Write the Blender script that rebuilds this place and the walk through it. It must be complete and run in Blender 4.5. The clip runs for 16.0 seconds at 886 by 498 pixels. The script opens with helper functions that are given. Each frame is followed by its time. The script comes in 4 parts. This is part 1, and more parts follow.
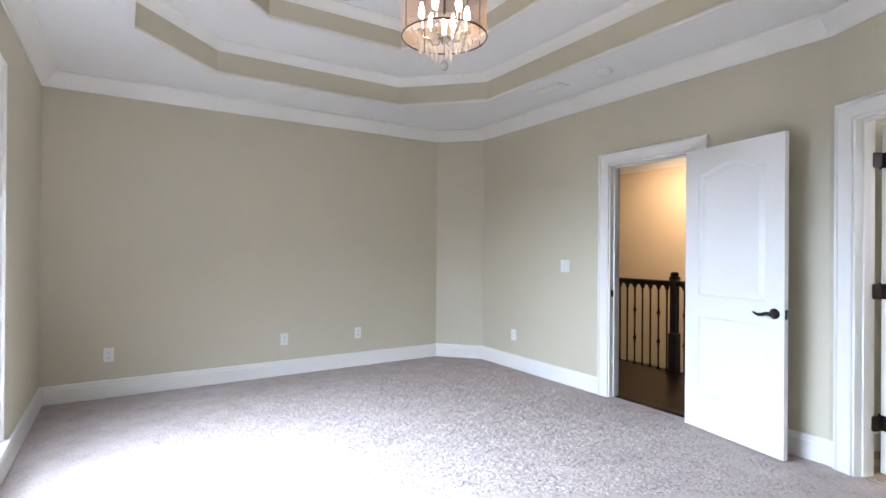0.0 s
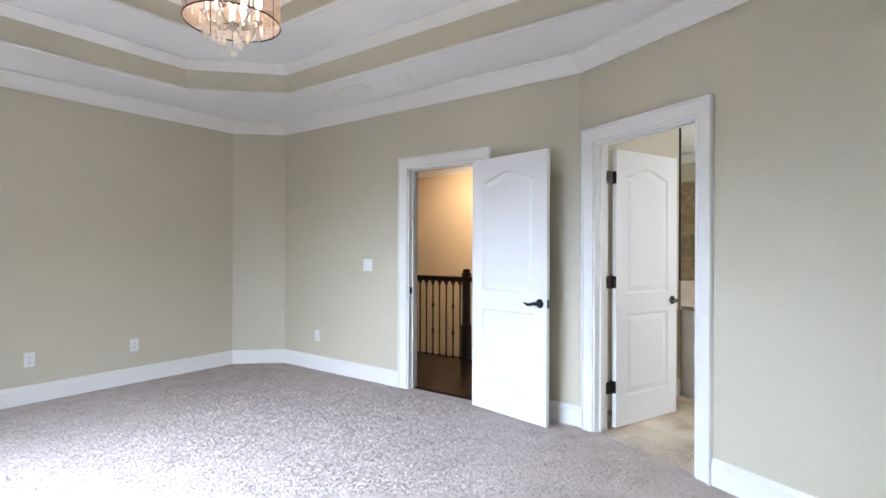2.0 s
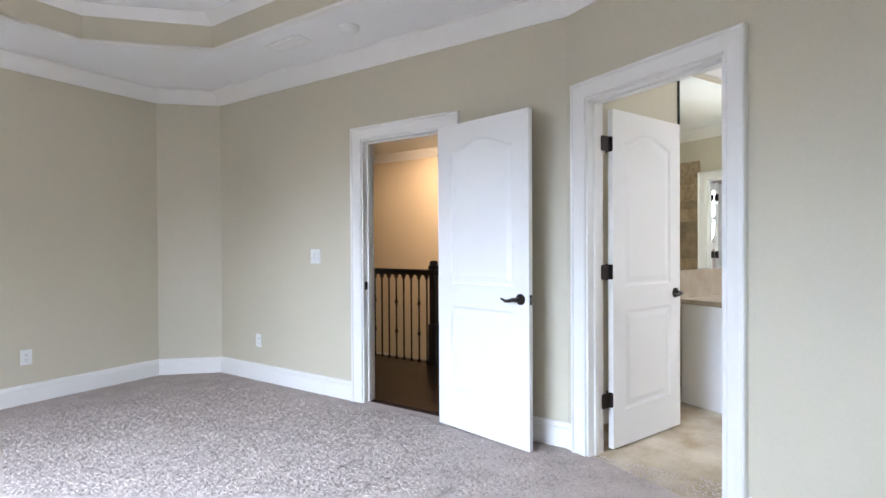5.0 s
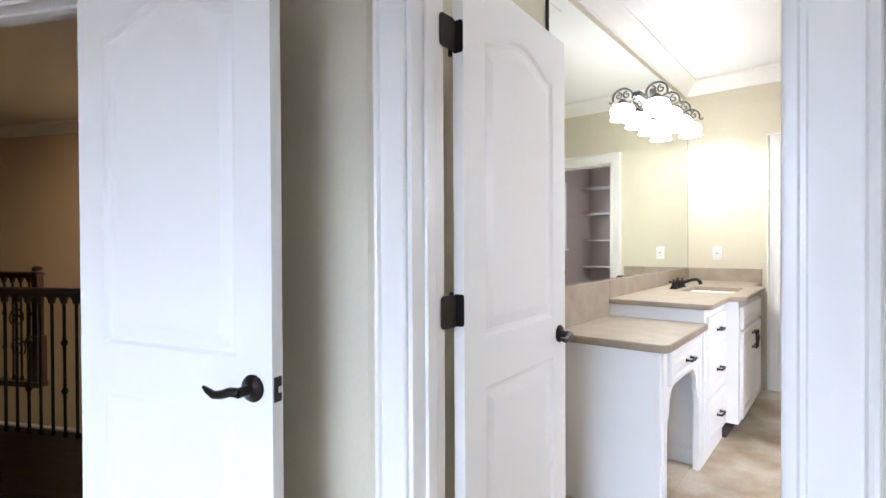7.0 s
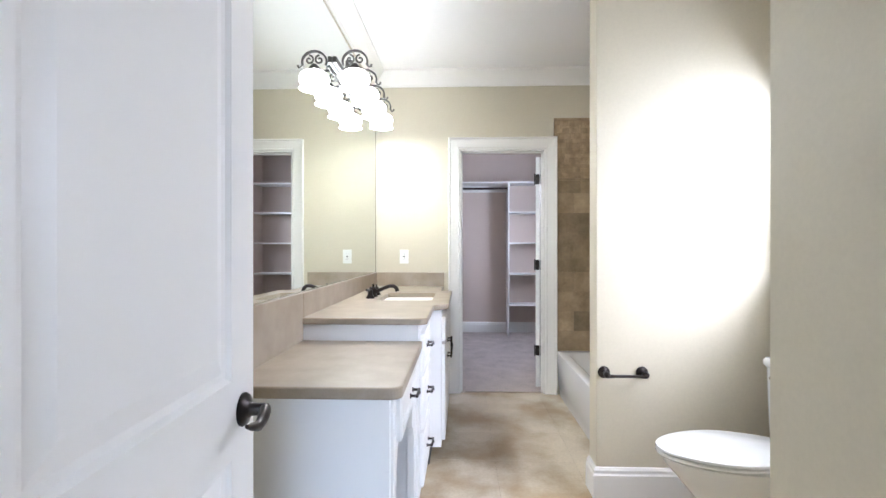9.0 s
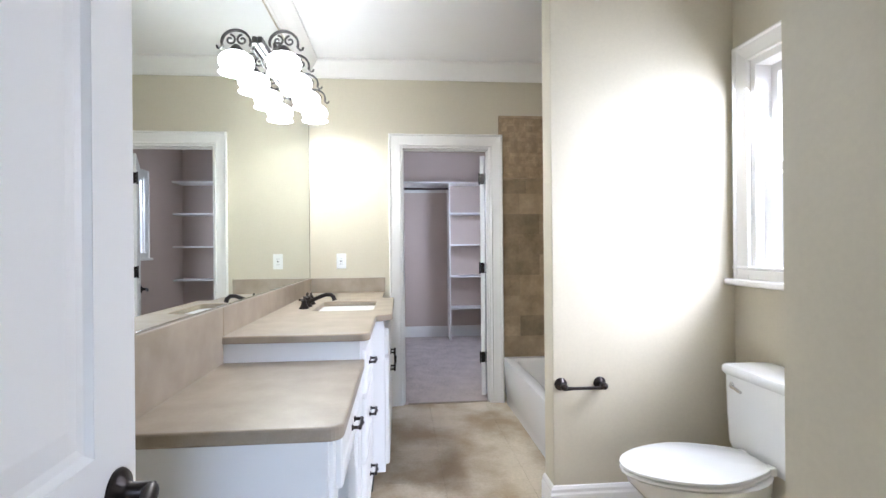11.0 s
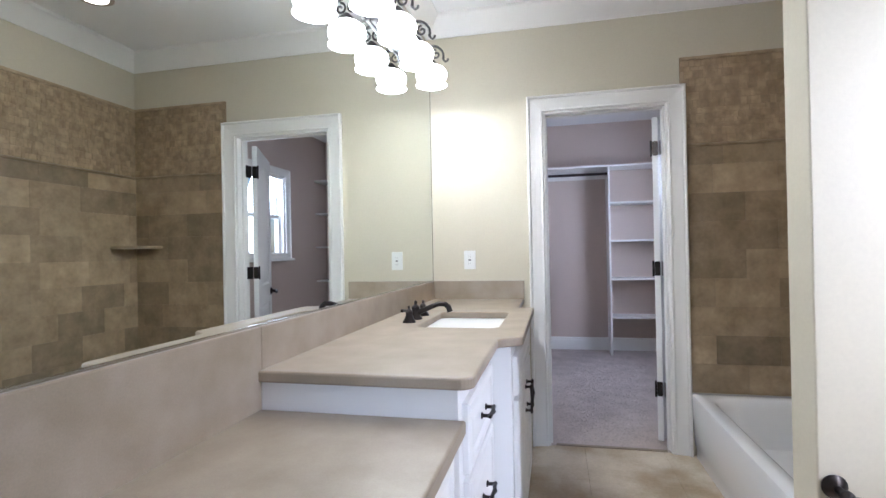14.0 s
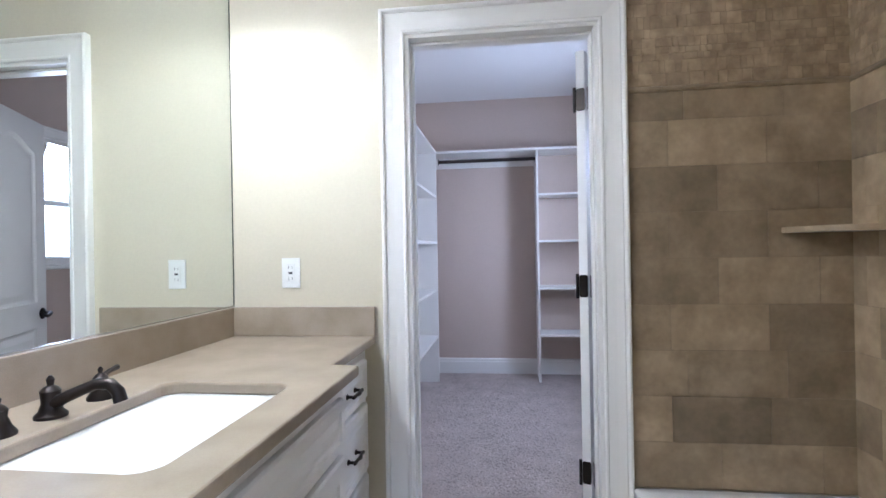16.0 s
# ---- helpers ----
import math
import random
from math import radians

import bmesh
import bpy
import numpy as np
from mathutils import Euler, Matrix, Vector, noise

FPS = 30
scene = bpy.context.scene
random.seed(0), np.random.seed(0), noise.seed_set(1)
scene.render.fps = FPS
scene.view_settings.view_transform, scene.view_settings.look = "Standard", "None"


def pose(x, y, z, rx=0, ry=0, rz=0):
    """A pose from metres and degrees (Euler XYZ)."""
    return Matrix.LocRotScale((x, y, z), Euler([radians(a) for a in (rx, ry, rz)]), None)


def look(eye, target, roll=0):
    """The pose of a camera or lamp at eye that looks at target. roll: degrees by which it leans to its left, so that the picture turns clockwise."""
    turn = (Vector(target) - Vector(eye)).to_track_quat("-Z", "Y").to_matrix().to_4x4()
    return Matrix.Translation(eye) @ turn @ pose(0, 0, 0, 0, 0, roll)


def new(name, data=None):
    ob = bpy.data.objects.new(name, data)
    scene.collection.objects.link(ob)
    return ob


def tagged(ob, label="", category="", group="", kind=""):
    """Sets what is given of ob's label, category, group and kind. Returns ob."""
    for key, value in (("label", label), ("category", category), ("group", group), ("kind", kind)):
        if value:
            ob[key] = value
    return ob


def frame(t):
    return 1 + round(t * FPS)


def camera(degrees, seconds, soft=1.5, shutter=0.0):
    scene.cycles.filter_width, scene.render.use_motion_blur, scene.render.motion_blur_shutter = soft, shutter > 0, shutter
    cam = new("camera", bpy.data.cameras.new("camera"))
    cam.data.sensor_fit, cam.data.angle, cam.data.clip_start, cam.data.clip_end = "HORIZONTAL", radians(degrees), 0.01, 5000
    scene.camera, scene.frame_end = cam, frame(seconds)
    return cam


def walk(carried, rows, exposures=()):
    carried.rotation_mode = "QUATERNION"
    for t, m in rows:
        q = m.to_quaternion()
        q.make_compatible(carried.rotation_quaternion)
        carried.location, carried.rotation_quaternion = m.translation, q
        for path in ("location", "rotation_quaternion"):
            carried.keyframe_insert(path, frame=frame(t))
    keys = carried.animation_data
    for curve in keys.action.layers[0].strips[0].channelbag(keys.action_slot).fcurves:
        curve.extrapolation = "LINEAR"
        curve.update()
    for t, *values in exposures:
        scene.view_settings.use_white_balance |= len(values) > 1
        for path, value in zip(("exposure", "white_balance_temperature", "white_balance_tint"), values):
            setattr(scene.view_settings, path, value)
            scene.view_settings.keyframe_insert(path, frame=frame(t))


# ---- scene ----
cam = camera(83.0, 16.0)

PATH = [
    (0, (0.865, 0.946, 1.293), (1.104, 2.932, 1.298), 0.4),
    (0.5, (0.892, 0.929, 1.306), (1.384, 2.868, 1.306), 0.3),
    (1, (0.91, 0.913, 1.323), (1.599, 2.791, 1.316), 0.2),
    (1.5, (0.927, 0.901, 1.295), (1.782, 2.709, 1.299), 0.3),
    (2, (0.931, 0.903, 1.305), (1.878, 2.665, 1.307), 0.2),
    (2.5, (0.965, 0.922, 1.298), (1.944, 2.666, 1.295), -0.1),
    (3, (0.962, 0.944, 1.291), (1.969, 2.672, 1.289), 0.0),
    (5.3, (1.527, 1.674, 1.23), (2.587, 3.37, 1.207), -0.5),
    (5.5, (1.662, 1.807, 1.227), (2.766, 3.475, 1.204), -0.6),
    (5.6, (1.725, 1.88, 1.23), (2.856, 3.529, 1.213), -0.5),
    (6, (1.989, 2.143, 1.228), (3.213, 3.724, 1.202), -0.4),
    (6.5, (2.289, 2.431, 1.231), (3.692, 3.857, 1.215), -0.3),
    (7, (2.651, 2.683, 1.256), (4.203, 3.945, 1.238), -0.3),
    (7.5, (2.951, 2.899, 1.258), (4.637, 3.975, 1.237), -0.3),
    (8, (3.234, 2.977, 1.246), (5.068, 3.775, 1.227), -0.3),
    (8.5, (3.404, 3.016, 1.238), (5.336, 3.533, 1.23), -0.2),
    (9, (3.437, 3.111, 1.234), (5.436, 3.189, 1.232), -0.0),
    (9.2, (3.445, 3.131, 1.236), (5.443, 3.031, 1.232), -0.1),
    (11.3, (3.762, 3.159, 1.252), (5.754, 2.986, 1.253), -0.5),
    (11.5, (3.821, 3.172, 1.247), (5.818, 3.063, 1.253), -0.6),
    (12, (3.921, 3.171, 1.253), (5.919, 3.261, 1.263), -0.8),
    (12.5, (4.007, 3.134, 1.242), (5.986, 3.42, 1.255), -0.8),
    (13, (4.094, 3.102, 1.233), (6.056, 3.489, 1.251), -0.9),
    (13.5, (4.263, 3.097, 1.221), (6.211, 3.548, 1.23), -1.0),
    (14, (4.526, 3.074, 1.221), (6.478, 3.511, 1.232), -1.1),
    (14.5, (4.822, 2.969, 1.228), (6.784, 3.357, 1.239), -1.1),
    (15, (5.113, 2.899, 1.22), (7.081, 3.256, 1.23), -1.1),
    (15.5, (5.438, 2.833, 1.234), (7.415, 3.135, 1.24), -1.1),
    (16, (5.807, 2.759, 1.248), (7.792, 3.008, 1.25), -1.0),
]
walk(cam, [(t, look(eye, target, roll)) for t, eye, target, roll in PATH], [(0, 0.0, 6150, 17), (4.0, 0.0, 6150, 17), (5.5, 0.0, 6150, 18), (7.0, 0.0, 6150, 19), (8.0, -0.06, 5950, 18), (9.5, -0.12, 5800, 18), (11.3, -0.26, 5750, 18), (12.5, -0.45, 5850, 18), (14.0, -0.48, 5600, 20), (15.0, -0.46, 5350, 20), (16.0, -0.32, 5400, 20)])

# ---- world and daylight ----
world = bpy.data.worlds.new("world")
scene.world = world
world.use_nodes = True
wn = world.node_tree.nodes
sky = wn.new("ShaderNodeTexSky")
sky.sky_type = "NISHITA"
sky.sun_disc = False
sky.sun_elevation, sky.sun_rotation = radians(41), radians(353)
wn["Background"].inputs["Strength"].default_value = 0.14
world.node_tree.links.new(sky.outputs[0], wn["Background"].inputs["Color"])

sun = new("sun", bpy.data.lights.new("sun", "SUN"))
sun.data.energy, sun.data.angle, sun.data.color = 5.0, radians(2), (1.0, 0.95, 0.88)
sun.matrix_world = look((4, 20, 15), (2, 3, 0))


def window_light(name, eye, target, width, height, power, color=(0.88, 0.94, 1.0), spread=180):
    lamp = new(name, bpy.data.lights.new(name, "AREA"))
    lamp.data.shape, lamp.data.size, lamp.data.size_y = "RECTANGLE", width, height
    lamp.data.energy, lamp.data.color, lamp.data.spread = power, color, radians(spread)
    lamp.matrix_world = look(eye, target)
    return lamp


BED = pose(0, 0, 0, 0, 0, 25.8)          # the bedroom stands turned against the bathroom


def bed(a, b, z=0.0):
    return BED @ Vector((a, b, z))


window_light("daylight_bedroom", bed(0.36, 2.85, 1.55), bed(1.45, 2.85, 0.0), 2.1, 1.5, 215, (0.70, 0.84, 1.0), 118)
window_light("skylight_bedroom", bed(-3.2, 4.20, 2.75), bed(0.63, 2.72, 1.25), 2.6, 1.1, 215, (0.56, 0.77, 1.0))
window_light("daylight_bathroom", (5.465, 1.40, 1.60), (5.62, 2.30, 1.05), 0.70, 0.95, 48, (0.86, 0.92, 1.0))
window_light("skylight_bathroom", (4.45, 0.35, 2.62), (5.47, 1.50, 1.60), 1.5, 1.2, 150, (0.90, 0.92, 1.0), 145)
window_light("daylight_closet", (9.4, 1.475, 1.65), (9.6, 3.0, 1.10), 0.72, 0.90, 60, (0.74, 0.85, 1.0))

# ---- materials ----
def material(name, color, rough=0.6, metal=0.0, spread=0.06, scale=6.0, grain=0.0, grain_scale=300.0, bump=0.0, bump_scale=200.0,
             second=None, coat=0.0, island=False, per_object=0.0, specular=0.5, contrast=0.5):
    """A surface with variation at two scales: broad blotches and fine grain, and a fine relief."""
    m = bpy.data.materials.new(name)
    m.use_nodes = True
    n, l = m.node_tree.nodes, m.node_tree.links
    p = n["Principled BSDF"]
    p.inputs["Roughness"].default_value, p.inputs["Metallic"].default_value = rough, metal
    p.inputs["Coat Weight"].default_value = coat
    p.inputs["Specular IOR Level"].default_value = specular
    geo = n.new("ShaderNodeNewGeometry")
    co = geo.outputs["Position"]
    big = n.new("ShaderNodeTexNoise")
    big.inputs["Scale"].default_value, big.inputs["Detail"].default_value = scale, 5
    l.new(co, big.inputs["Vector"])
    ramp = n.new("ShaderNodeMix")
    ramp.data_type = "RGBA"
    dark = second or [c * (1 - spread) for c in color]
    light = color if second else [min(1, c * (1 + spread)) for c in color]
    ramp.inputs["A"].default_value, ramp.inputs["B"].default_value = (*dark, 1), (*light, 1)
    spreadout = n.new("ShaderNodeMapRange")
    spreadout.inputs["From Min"].default_value, spreadout.inputs["From Max"].default_value = 0.5 - contrast, 0.5 + contrast
    l.new(big.outputs["Fac"], spreadout.inputs["Value"])
    l.new(spreadout.outputs[0], ramp.inputs["Factor"])
    out = ramp.outputs["Result"]
    if grain:
        fine = n.new("ShaderNodeTexNoise")
        fine.inputs["Scale"].default_value, fine.inputs["Detail"].default_value = grain_scale, 3
        l.new(co, fine.inputs["Vector"])
        mul = n.new("ShaderNodeMapRange")
        mul.inputs["From Min"].default_value, mul.inputs["From Max"].default_value = 0.3, 0.7
        mul.inputs["To Min"].default_value, mul.inputs["To Max"].default_value = 1 - grain, 1 + grain
        l.new(fine.outputs["Fac"], mul.inputs["Value"])
        mix = n.new("ShaderNodeVectorMath")
        mix.operation = "SCALE"
        l.new(out, mix.inputs[0]), l.new(mul.outputs[0], mix.inputs["Scale"])
        out = mix.outputs[0]
    if per_object or island:
        src = geo.outputs["Random Per Island"] if island else n.new("ShaderNodeObjectInfo").outputs["Random"]
        vary = n.new("ShaderNodeMapRange")
        amount = per_object or 0.3
        vary.inputs["To Min"].default_value, vary.inputs["To Max"].default_value = 1 - amount, 1 + amount
        l.new(src, vary.inputs["Value"])
        mix = n.new("ShaderNodeVectorMath")
        mix.operation = "SCALE"
        l.new(out, mix.inputs[0]), l.new(vary.outputs[0], mix.inputs["Scale"])
        out = mix.outputs[0]
    l.new(out, p.inputs["Base Color"])
    if bump:
        tex = n.new("ShaderNodeTexNoise")
        tex.inputs["Scale"].default_value, tex.inputs["Detail"].default_value = bump_scale, 4
        l.new(co, tex.inputs["Vector"])
        b = n.new("ShaderNodeBump")
        b.inputs["Strength"].default_value, b.inputs["Distance"].default_value = bump, 0.004
        l.new(tex.outputs["Fac"], b.inputs["Height"])
        l.new(b.outputs["Normal"], p.inputs["Normal"])
    return m


def glow(name, color, strength):
    m = bpy.data.materials.new(name)
    m.use_nodes = True
    p = m.node_tree.nodes["Principled BSDF"]
    p.inputs["Base Color"].default_value = (0.9, 0.9, 0.88, 1)
    p.inputs["Emission Color"].default_value, p.inputs["Emission Strength"].default_value = (*color, 1), strength
    return m


def clear(name, color, rough=0.0, transmission=1.0, alpha=1.0):
    m = bpy.data.materials.new(name)
    m.use_nodes = True
    p = m.node_tree.nodes["Principled BSDF"]
    p.inputs["Base Color"].default_value, p.inputs["Roughness"].default_value = (*color, 1), rough
    p.inputs["Transmission Weight"].default_value, p.inputs["Alpha"].default_value = transmission, alpha
    p.inputs["IOR"].default_value = 1.45
    return m


WALL = material("sage_beige_paint", (0.575, 0.525, 0.40), 0.55, spread=0.03, scale=1.6, grain=0.02, grain_scale=90, bump=0.06, bump_scale=160)
WALL_CLOSET = material("taupe_paint", (0.55, 0.445, 0.375), 0.6, spread=0.03, scale=1.6, grain=0.02, grain_scale=90, bump=0.06, bump_scale=160)
WALL_HALL = material("warm_tan_paint", (0.56, 0.47, 0.33), 0.6, spread=0.03, scale=1.6, bump=0.06, bump_scale=160)
CEIL = material("ceiling_white", (0.84, 0.83, 0.81), 0.8, spread=0.02, scale=2.0, bump=0.08, bump_scale=120)
TRIM = material("white_semigloss", (0.81, 0.79, 0.745), 0.32, spread=0.02, scale=3.0, bump=0.02, bump_scale=60)
DOOR = material("door_white", (0.80, 0.79, 0.76), 0.38, spread=0.02, scale=2.5, bump=0.03, bump_scale=90)
CARPET = material("taupe_carpet", (0.64, 0.55, 0.50), 0.95, second=(0.54, 0.46, 0.41), scale=3.0, grain=0.10, grain_scale=120, bump=0.35, bump_scale=90, specular=0.1)
TUFT = material("carpet_yarn", (0.66, 0.57, 0.525), 0.95, second=(0.47, 0.40, 0.36), scale=6.0, contrast=0.22, island=True, per_object=0.05, specular=0.1)
tn, tl = TUFT.node_tree.nodes, TUFT.node_tree.links
soft = tn.new("ShaderNodeVectorMath")          # fibres scatter: the pile shades softly
soft.operation = "MULTIPLY_ADD"
soft.inputs[1].default_value, soft.inputs[2].default_value = (0.35, 0.35, 0.35), (0, 0, 0.8)
unit = tn.new("ShaderNodeVectorMath")
unit.operation = "NORMALIZE"
tl.new(tn.new("ShaderNodeNewGeometry").outputs["Normal"], soft.inputs[0])
tl.new(soft.outputs[0], unit.inputs[0])
tl.new(unit.outputs[0], tn["Principled BSDF"].inputs["Normal"])
CABINET = material("cabinet_white", (0.80, 0.79, 0.77), 0.35, spread=0.02, scale=3.0, bump=0.02, bump_scale=50)
STONE = material("tan_solid_counter", (0.357, 0.293, 0.220), 0.38, second=(0.272, 0.217, 0.150), scale=9.0, contrast=0.22, grain=0.05, grain_scale=260, bump=0.02, bump_scale=30)
TRAVERTINE = material("travertine", (0.375, 0.282, 0.172), 0.42, second=(0.235, 0.170, 0.097), scale=9.0, contrast=0.2, grain=0.08, grain_scale=45, bump=0.15, bump_scale=35, per_object=0.30)
MOSAIC = material("travertine_mosaic", (0.42, 0.31, 0.185), 0.5, second=(0.28, 0.20, 0.115), scale=22.0, contrast=0.14, bump=0.5, bump_scale=120, island=True, per_object=0.16)
FLOOR_GROUT = material("floor_grout", (0.55, 0.47, 0.36), 0.8, spread=0.08, scale=20)
GROUT = material("tan_grout", (0.29, 0.21, 0.128), 0.9, spread=0.08, scale=20)
FLOOR_TILE = material("beige_floor_tile", (0.66, 0.57, 0.43), 0.24, second=(0.37, 0.28, 0.17), scale=2.6, contrast=0.13, grain=0.06, grain_scale=60, bump=0.05, bump_scale=40, per_object=0.03)
BRONZE = material("oil_rubbed_bronze", (0.032, 0.026, 0.023), 0.36, 0.85, spread=0.25, scale=40, bump=0.05, bump_scale=90)
SCROLL = material("pewter_scroll", (0.10, 0.095, 0.09), 0.4, 0.8, spread=0.3, scale=60, bump=0.1, bump_scale=100)
CHROME = material("brushed_nickel", (0.55, 0.54, 0.52), 0.22, 1.0, spread=0.05)
PORCELAIN = material("white_porcelain", (0.82, 0.82, 0.80), 0.08, spread=0.01, coat=0.4)
ACRYLIC = material("white_tub_enamel", (0.80, 0.80, 0.79), 0.12, spread=0.01, coat=0.3)
PLASTIC = material("white_plate", (0.78, 0.78, 0.75), 0.35, spread=0.02)
# near-black: slots, vent backs and rubber, and the toe kick's painted shade
NEAR_BLACK = material("dark_slot_and_shade", (0.03, 0.03, 0.03), 0.6)
WOOD = material("dark_walnut_floor", (0.020, 0.009, 0.006), 0.34, second=(0.011, 0.005, 0.0035), scale=14, grain=0.2, grain_scale=60, per_object=0.25, coat=0.05, specular=0.25)
RAILWOOD = material("espresso_rail", (0.040, 0.020, 0.013), 0.3, second=(0.022, 0.011, 0.008), scale=20, coat=0.2)
IRON = material("black_iron", (0.035, 0.027, 0.022), 0.45, 0.6, spread=0.2, scale=60)
EDGE = material("mirror_edge", (0.05, 0.06, 0.05), 0.2)
ROD = material("closet_rod", (0.06, 0.05, 0.045), 0.35, 0.8)
SIDING = material("neighbour_siding", (0.84, 0.84, 0.82), 0.7, spread=0.05)
ROOF = material("neighbour_roof", (0.16, 0.15, 0.14), 0.9, spread=0.2, scale=8)
GRASS = material("lawn", (0.07, 0.11, 0.035), 0.95, second=(0.045, 0.075, 0.025), scale=2)
MIRROR = material("silvered_glass", (0.88, 0.92, 0.89), 0.0, 1.0, spread=0.0)
GLASS = clear("window_glass", (1, 1, 1))
DARKGLASS = material("far_window_glass", (0.06, 0.08, 0.10), 0.05, spread=0.1)
CRYSTAL = clear("crystal", (0.95, 0.92, 0.86), 0.12, 0.55)
SHEER = clear("sheer_brown_shade", (0.30, 0.20, 0.15), 0.4, 0.0, 0.38)
OPAL = glow("lit_opal_glass", (0.97, 0.99, 0.92), 20.0)
BULB = glow("lit_frosted_bulb", (0.98, 1.0, 0.90), 420.0)
FLAME = glow("lit_bulb", (1.0, 0.80, 0.55), 75.0)
CAN = glow("lit_downlight", (1.0, 0.90, 0.74), 30.0)
HALLCAN = glow("lit_hall_downlight", (1.0, 0.74, 0.42), 60.0)


# ---- modelling helpers ----
def ob_from(name, bm, mat, smooth=False):
    me = bpy.data.meshes.new(name)
    bmesh.ops.recalc_face_normals(bm, faces=bm.faces)
    bm.to_mesh(me)
    bm.free()
    me.materials.append(mat)
    if smooth:
        me.polygons.foreach_set("use_smooth", [True] * len(me.polygons))
        me.set_sharp_from_angle(angle=radians(40))
    return new(name, me)


def part(name, bm, mat, parent, label="", smooth=False):
    ob = ob_from(name, bm, mat, smooth)
    ob.parent = parent
    return tagged(ob, label) if label else ob


def thing(name, label, category, group="", at=None, kind=""):
    ob = new(name)
    ob.empty_display_size = 0.1
    if at is not None:
        ob.matrix_world = at
    return tagged(ob, label, category, group, kind)


def setting(name, bm, mat, label, category, smooth=False):
    return tagged(ob_from(name, bm, mat, smooth), label, category, kind="structure")


def box(bm, x0, x1, y0, y1, z0, z1, bevel=0.0, m=None):
    made = bmesh.ops.create_cube(bm, size=1)["verts"]
    bmesh.ops.scale(bm, vec=(abs(x1 - x0), abs(y1 - y0), abs(z1 - z0)), verts=made)
    bmesh.ops.translate(bm, vec=((x0 + x1) / 2, (y0 + y1) / 2, (z0 + z1) / 2), verts=made)
    if bevel:
        edges = list({e for v in made for e in v.link_edges})
        made = list({v for f in bmesh.ops.bevel(bm, geom=edges, offset=bevel, segments=2, affect="EDGES", profile=0.5)["faces"] for v in f.verts} | {v for v in made if v.is_valid})
    if m is not None:
        bmesh.ops.transform(bm, matrix=m, verts=made)
    return bm


def boxed(*a, **k):
    return box(bmesh.new(), *a, **k)


def prism(bm, outline, z0, z1, m=None):
    """A flat outline of (x, y), drawn up from z0 to z1."""
    low = [bm.verts.new((x, y, z0)) for x, y in outline]
    high = [bm.verts.new((x, y, z1)) for x, y in outline]
    bm.faces.new(low[::-1]), bm.faces.new(high)
    for i in range(len(low)):
        j = (i + 1) % len(low)
        bm.faces.new((low[i], low[j], high[j], high[i]))
    if m is not None:
        bmesh.ops.transform(bm, matrix=m, verts=low + high)
    return bm


def plate(outer, holes, z0, z1):
    """A slab with holes."""
    bm = bmesh.new()
    for loop in (outer, *holes):
        v = [bm.verts.new((x, y, z0)) for x, y in loop]
        for i in range(len(v)):
            bm.edges.new((v[i], v[(i + 1) % len(v)]))
    bmesh.ops.triangle_fill(bm, edges=bm.edges[:], use_beauty=True)
    made = bmesh.ops.extrude_face_region(bm, geom=bm.faces[:])["geom"]
    bmesh.ops.translate(bm, vec=(0, 0, z1 - z0), verts=[g for g in made if isinstance(g, bmesh.types.BMVert)])
    return bm


def round_rect(x0, x1, y0, y1, r, n=5):
    pts = []
    for cx, cy, a in ((x1 - r, y1 - r, 0), (x0 + r, y1 - r, 90), (x0 + r, y0 + r, 180), (x1 - r, y0 + r, 270)):
        pts += [(cx + r * math.cos(radians(a + 90 * i / n)), cy + r * math.sin(radians(a + 90 * i / n))) for i in range(n + 1)]
    return pts


def loft(bm, rings, cap0=False, cap1=False, closed=True):
    rows = [[bm.verts.new(p) for p in r] for r in rings]
    n = len(rows[0])
    for a, b in zip(rows, rows[1:]):
        for i in range(n if closed else n - 1):
            j = (i + 1) % n
            bm.faces.new((a[i], a[j], b[j], b[i]))
    if cap0:
        bm.faces.new(rows[0][::-1])
    if cap1:
        bm.faces.new(rows[-1])
    return bm


def lathe(bm, profile, m=None, n=20):
    """A turned shape from (radius, height)."""
    rings = [[(r * math.cos(2 * math.pi * i / n), r * math.sin(2 * math.pi * i / n), z) for i in range(n)] for r, z in profile]
    if m is not None:
        rings = [[m @ Vector(p) for p in r] for r in rings]
    return loft(bm, rings, True, True)


def sweep(bm, path, normal, profile, closed=False):
    """A moulding: profile of (offset to the left of the path, height along normal), mitred at the corners."""
    path, up = [Vector(p) for p in path], Vector(normal).normalized()
    n, rings = len(path), []
    for i, p in enumerate(path):
        before = (p - path[i - 1]).normalized() if closed or i else None
        after = (path[(i + 1) % n] - p).normalized() if closed or i < n - 1 else None
        s0, s1 = [up.cross(d) if d is not None else None for d in (before, after)]
        s0, s1 = s0 if s0 is not None else s1, s1 if s1 is not None else s0
        side = (s0 + s1) / max(0.3, 1 + s0.dot(s1))
        rings.append([p + side * w + up * h for w, h in profile])
    if closed:
        rings.append(rings[0])
    return loft(bm, rings, not closed, not closed)


def tube(bm, pts, r, n=8, taper=None):
    """A round bar along points."""
    pts = [Vector(p) for p in pts]
    rings, side = [], None
    for i, p in enumerate(pts):
        d = (pts[min(i + 1, len(pts) - 1)] - pts[max(i - 1, 0)]).normalized()
        if side is None:
            side = d.orthogonal().normalized()
        side = (side - d * side.dot(d)).normalized()
        other = d.cross(side)
        k = r if taper is None else r * taper[i]
        rings.append([p + (side * math.cos(2 * math.pi * j / n) + other * math.sin(2 * math.pi * j / n)) * k for j in range(n)])
    return loft(bm, rings, True, True)


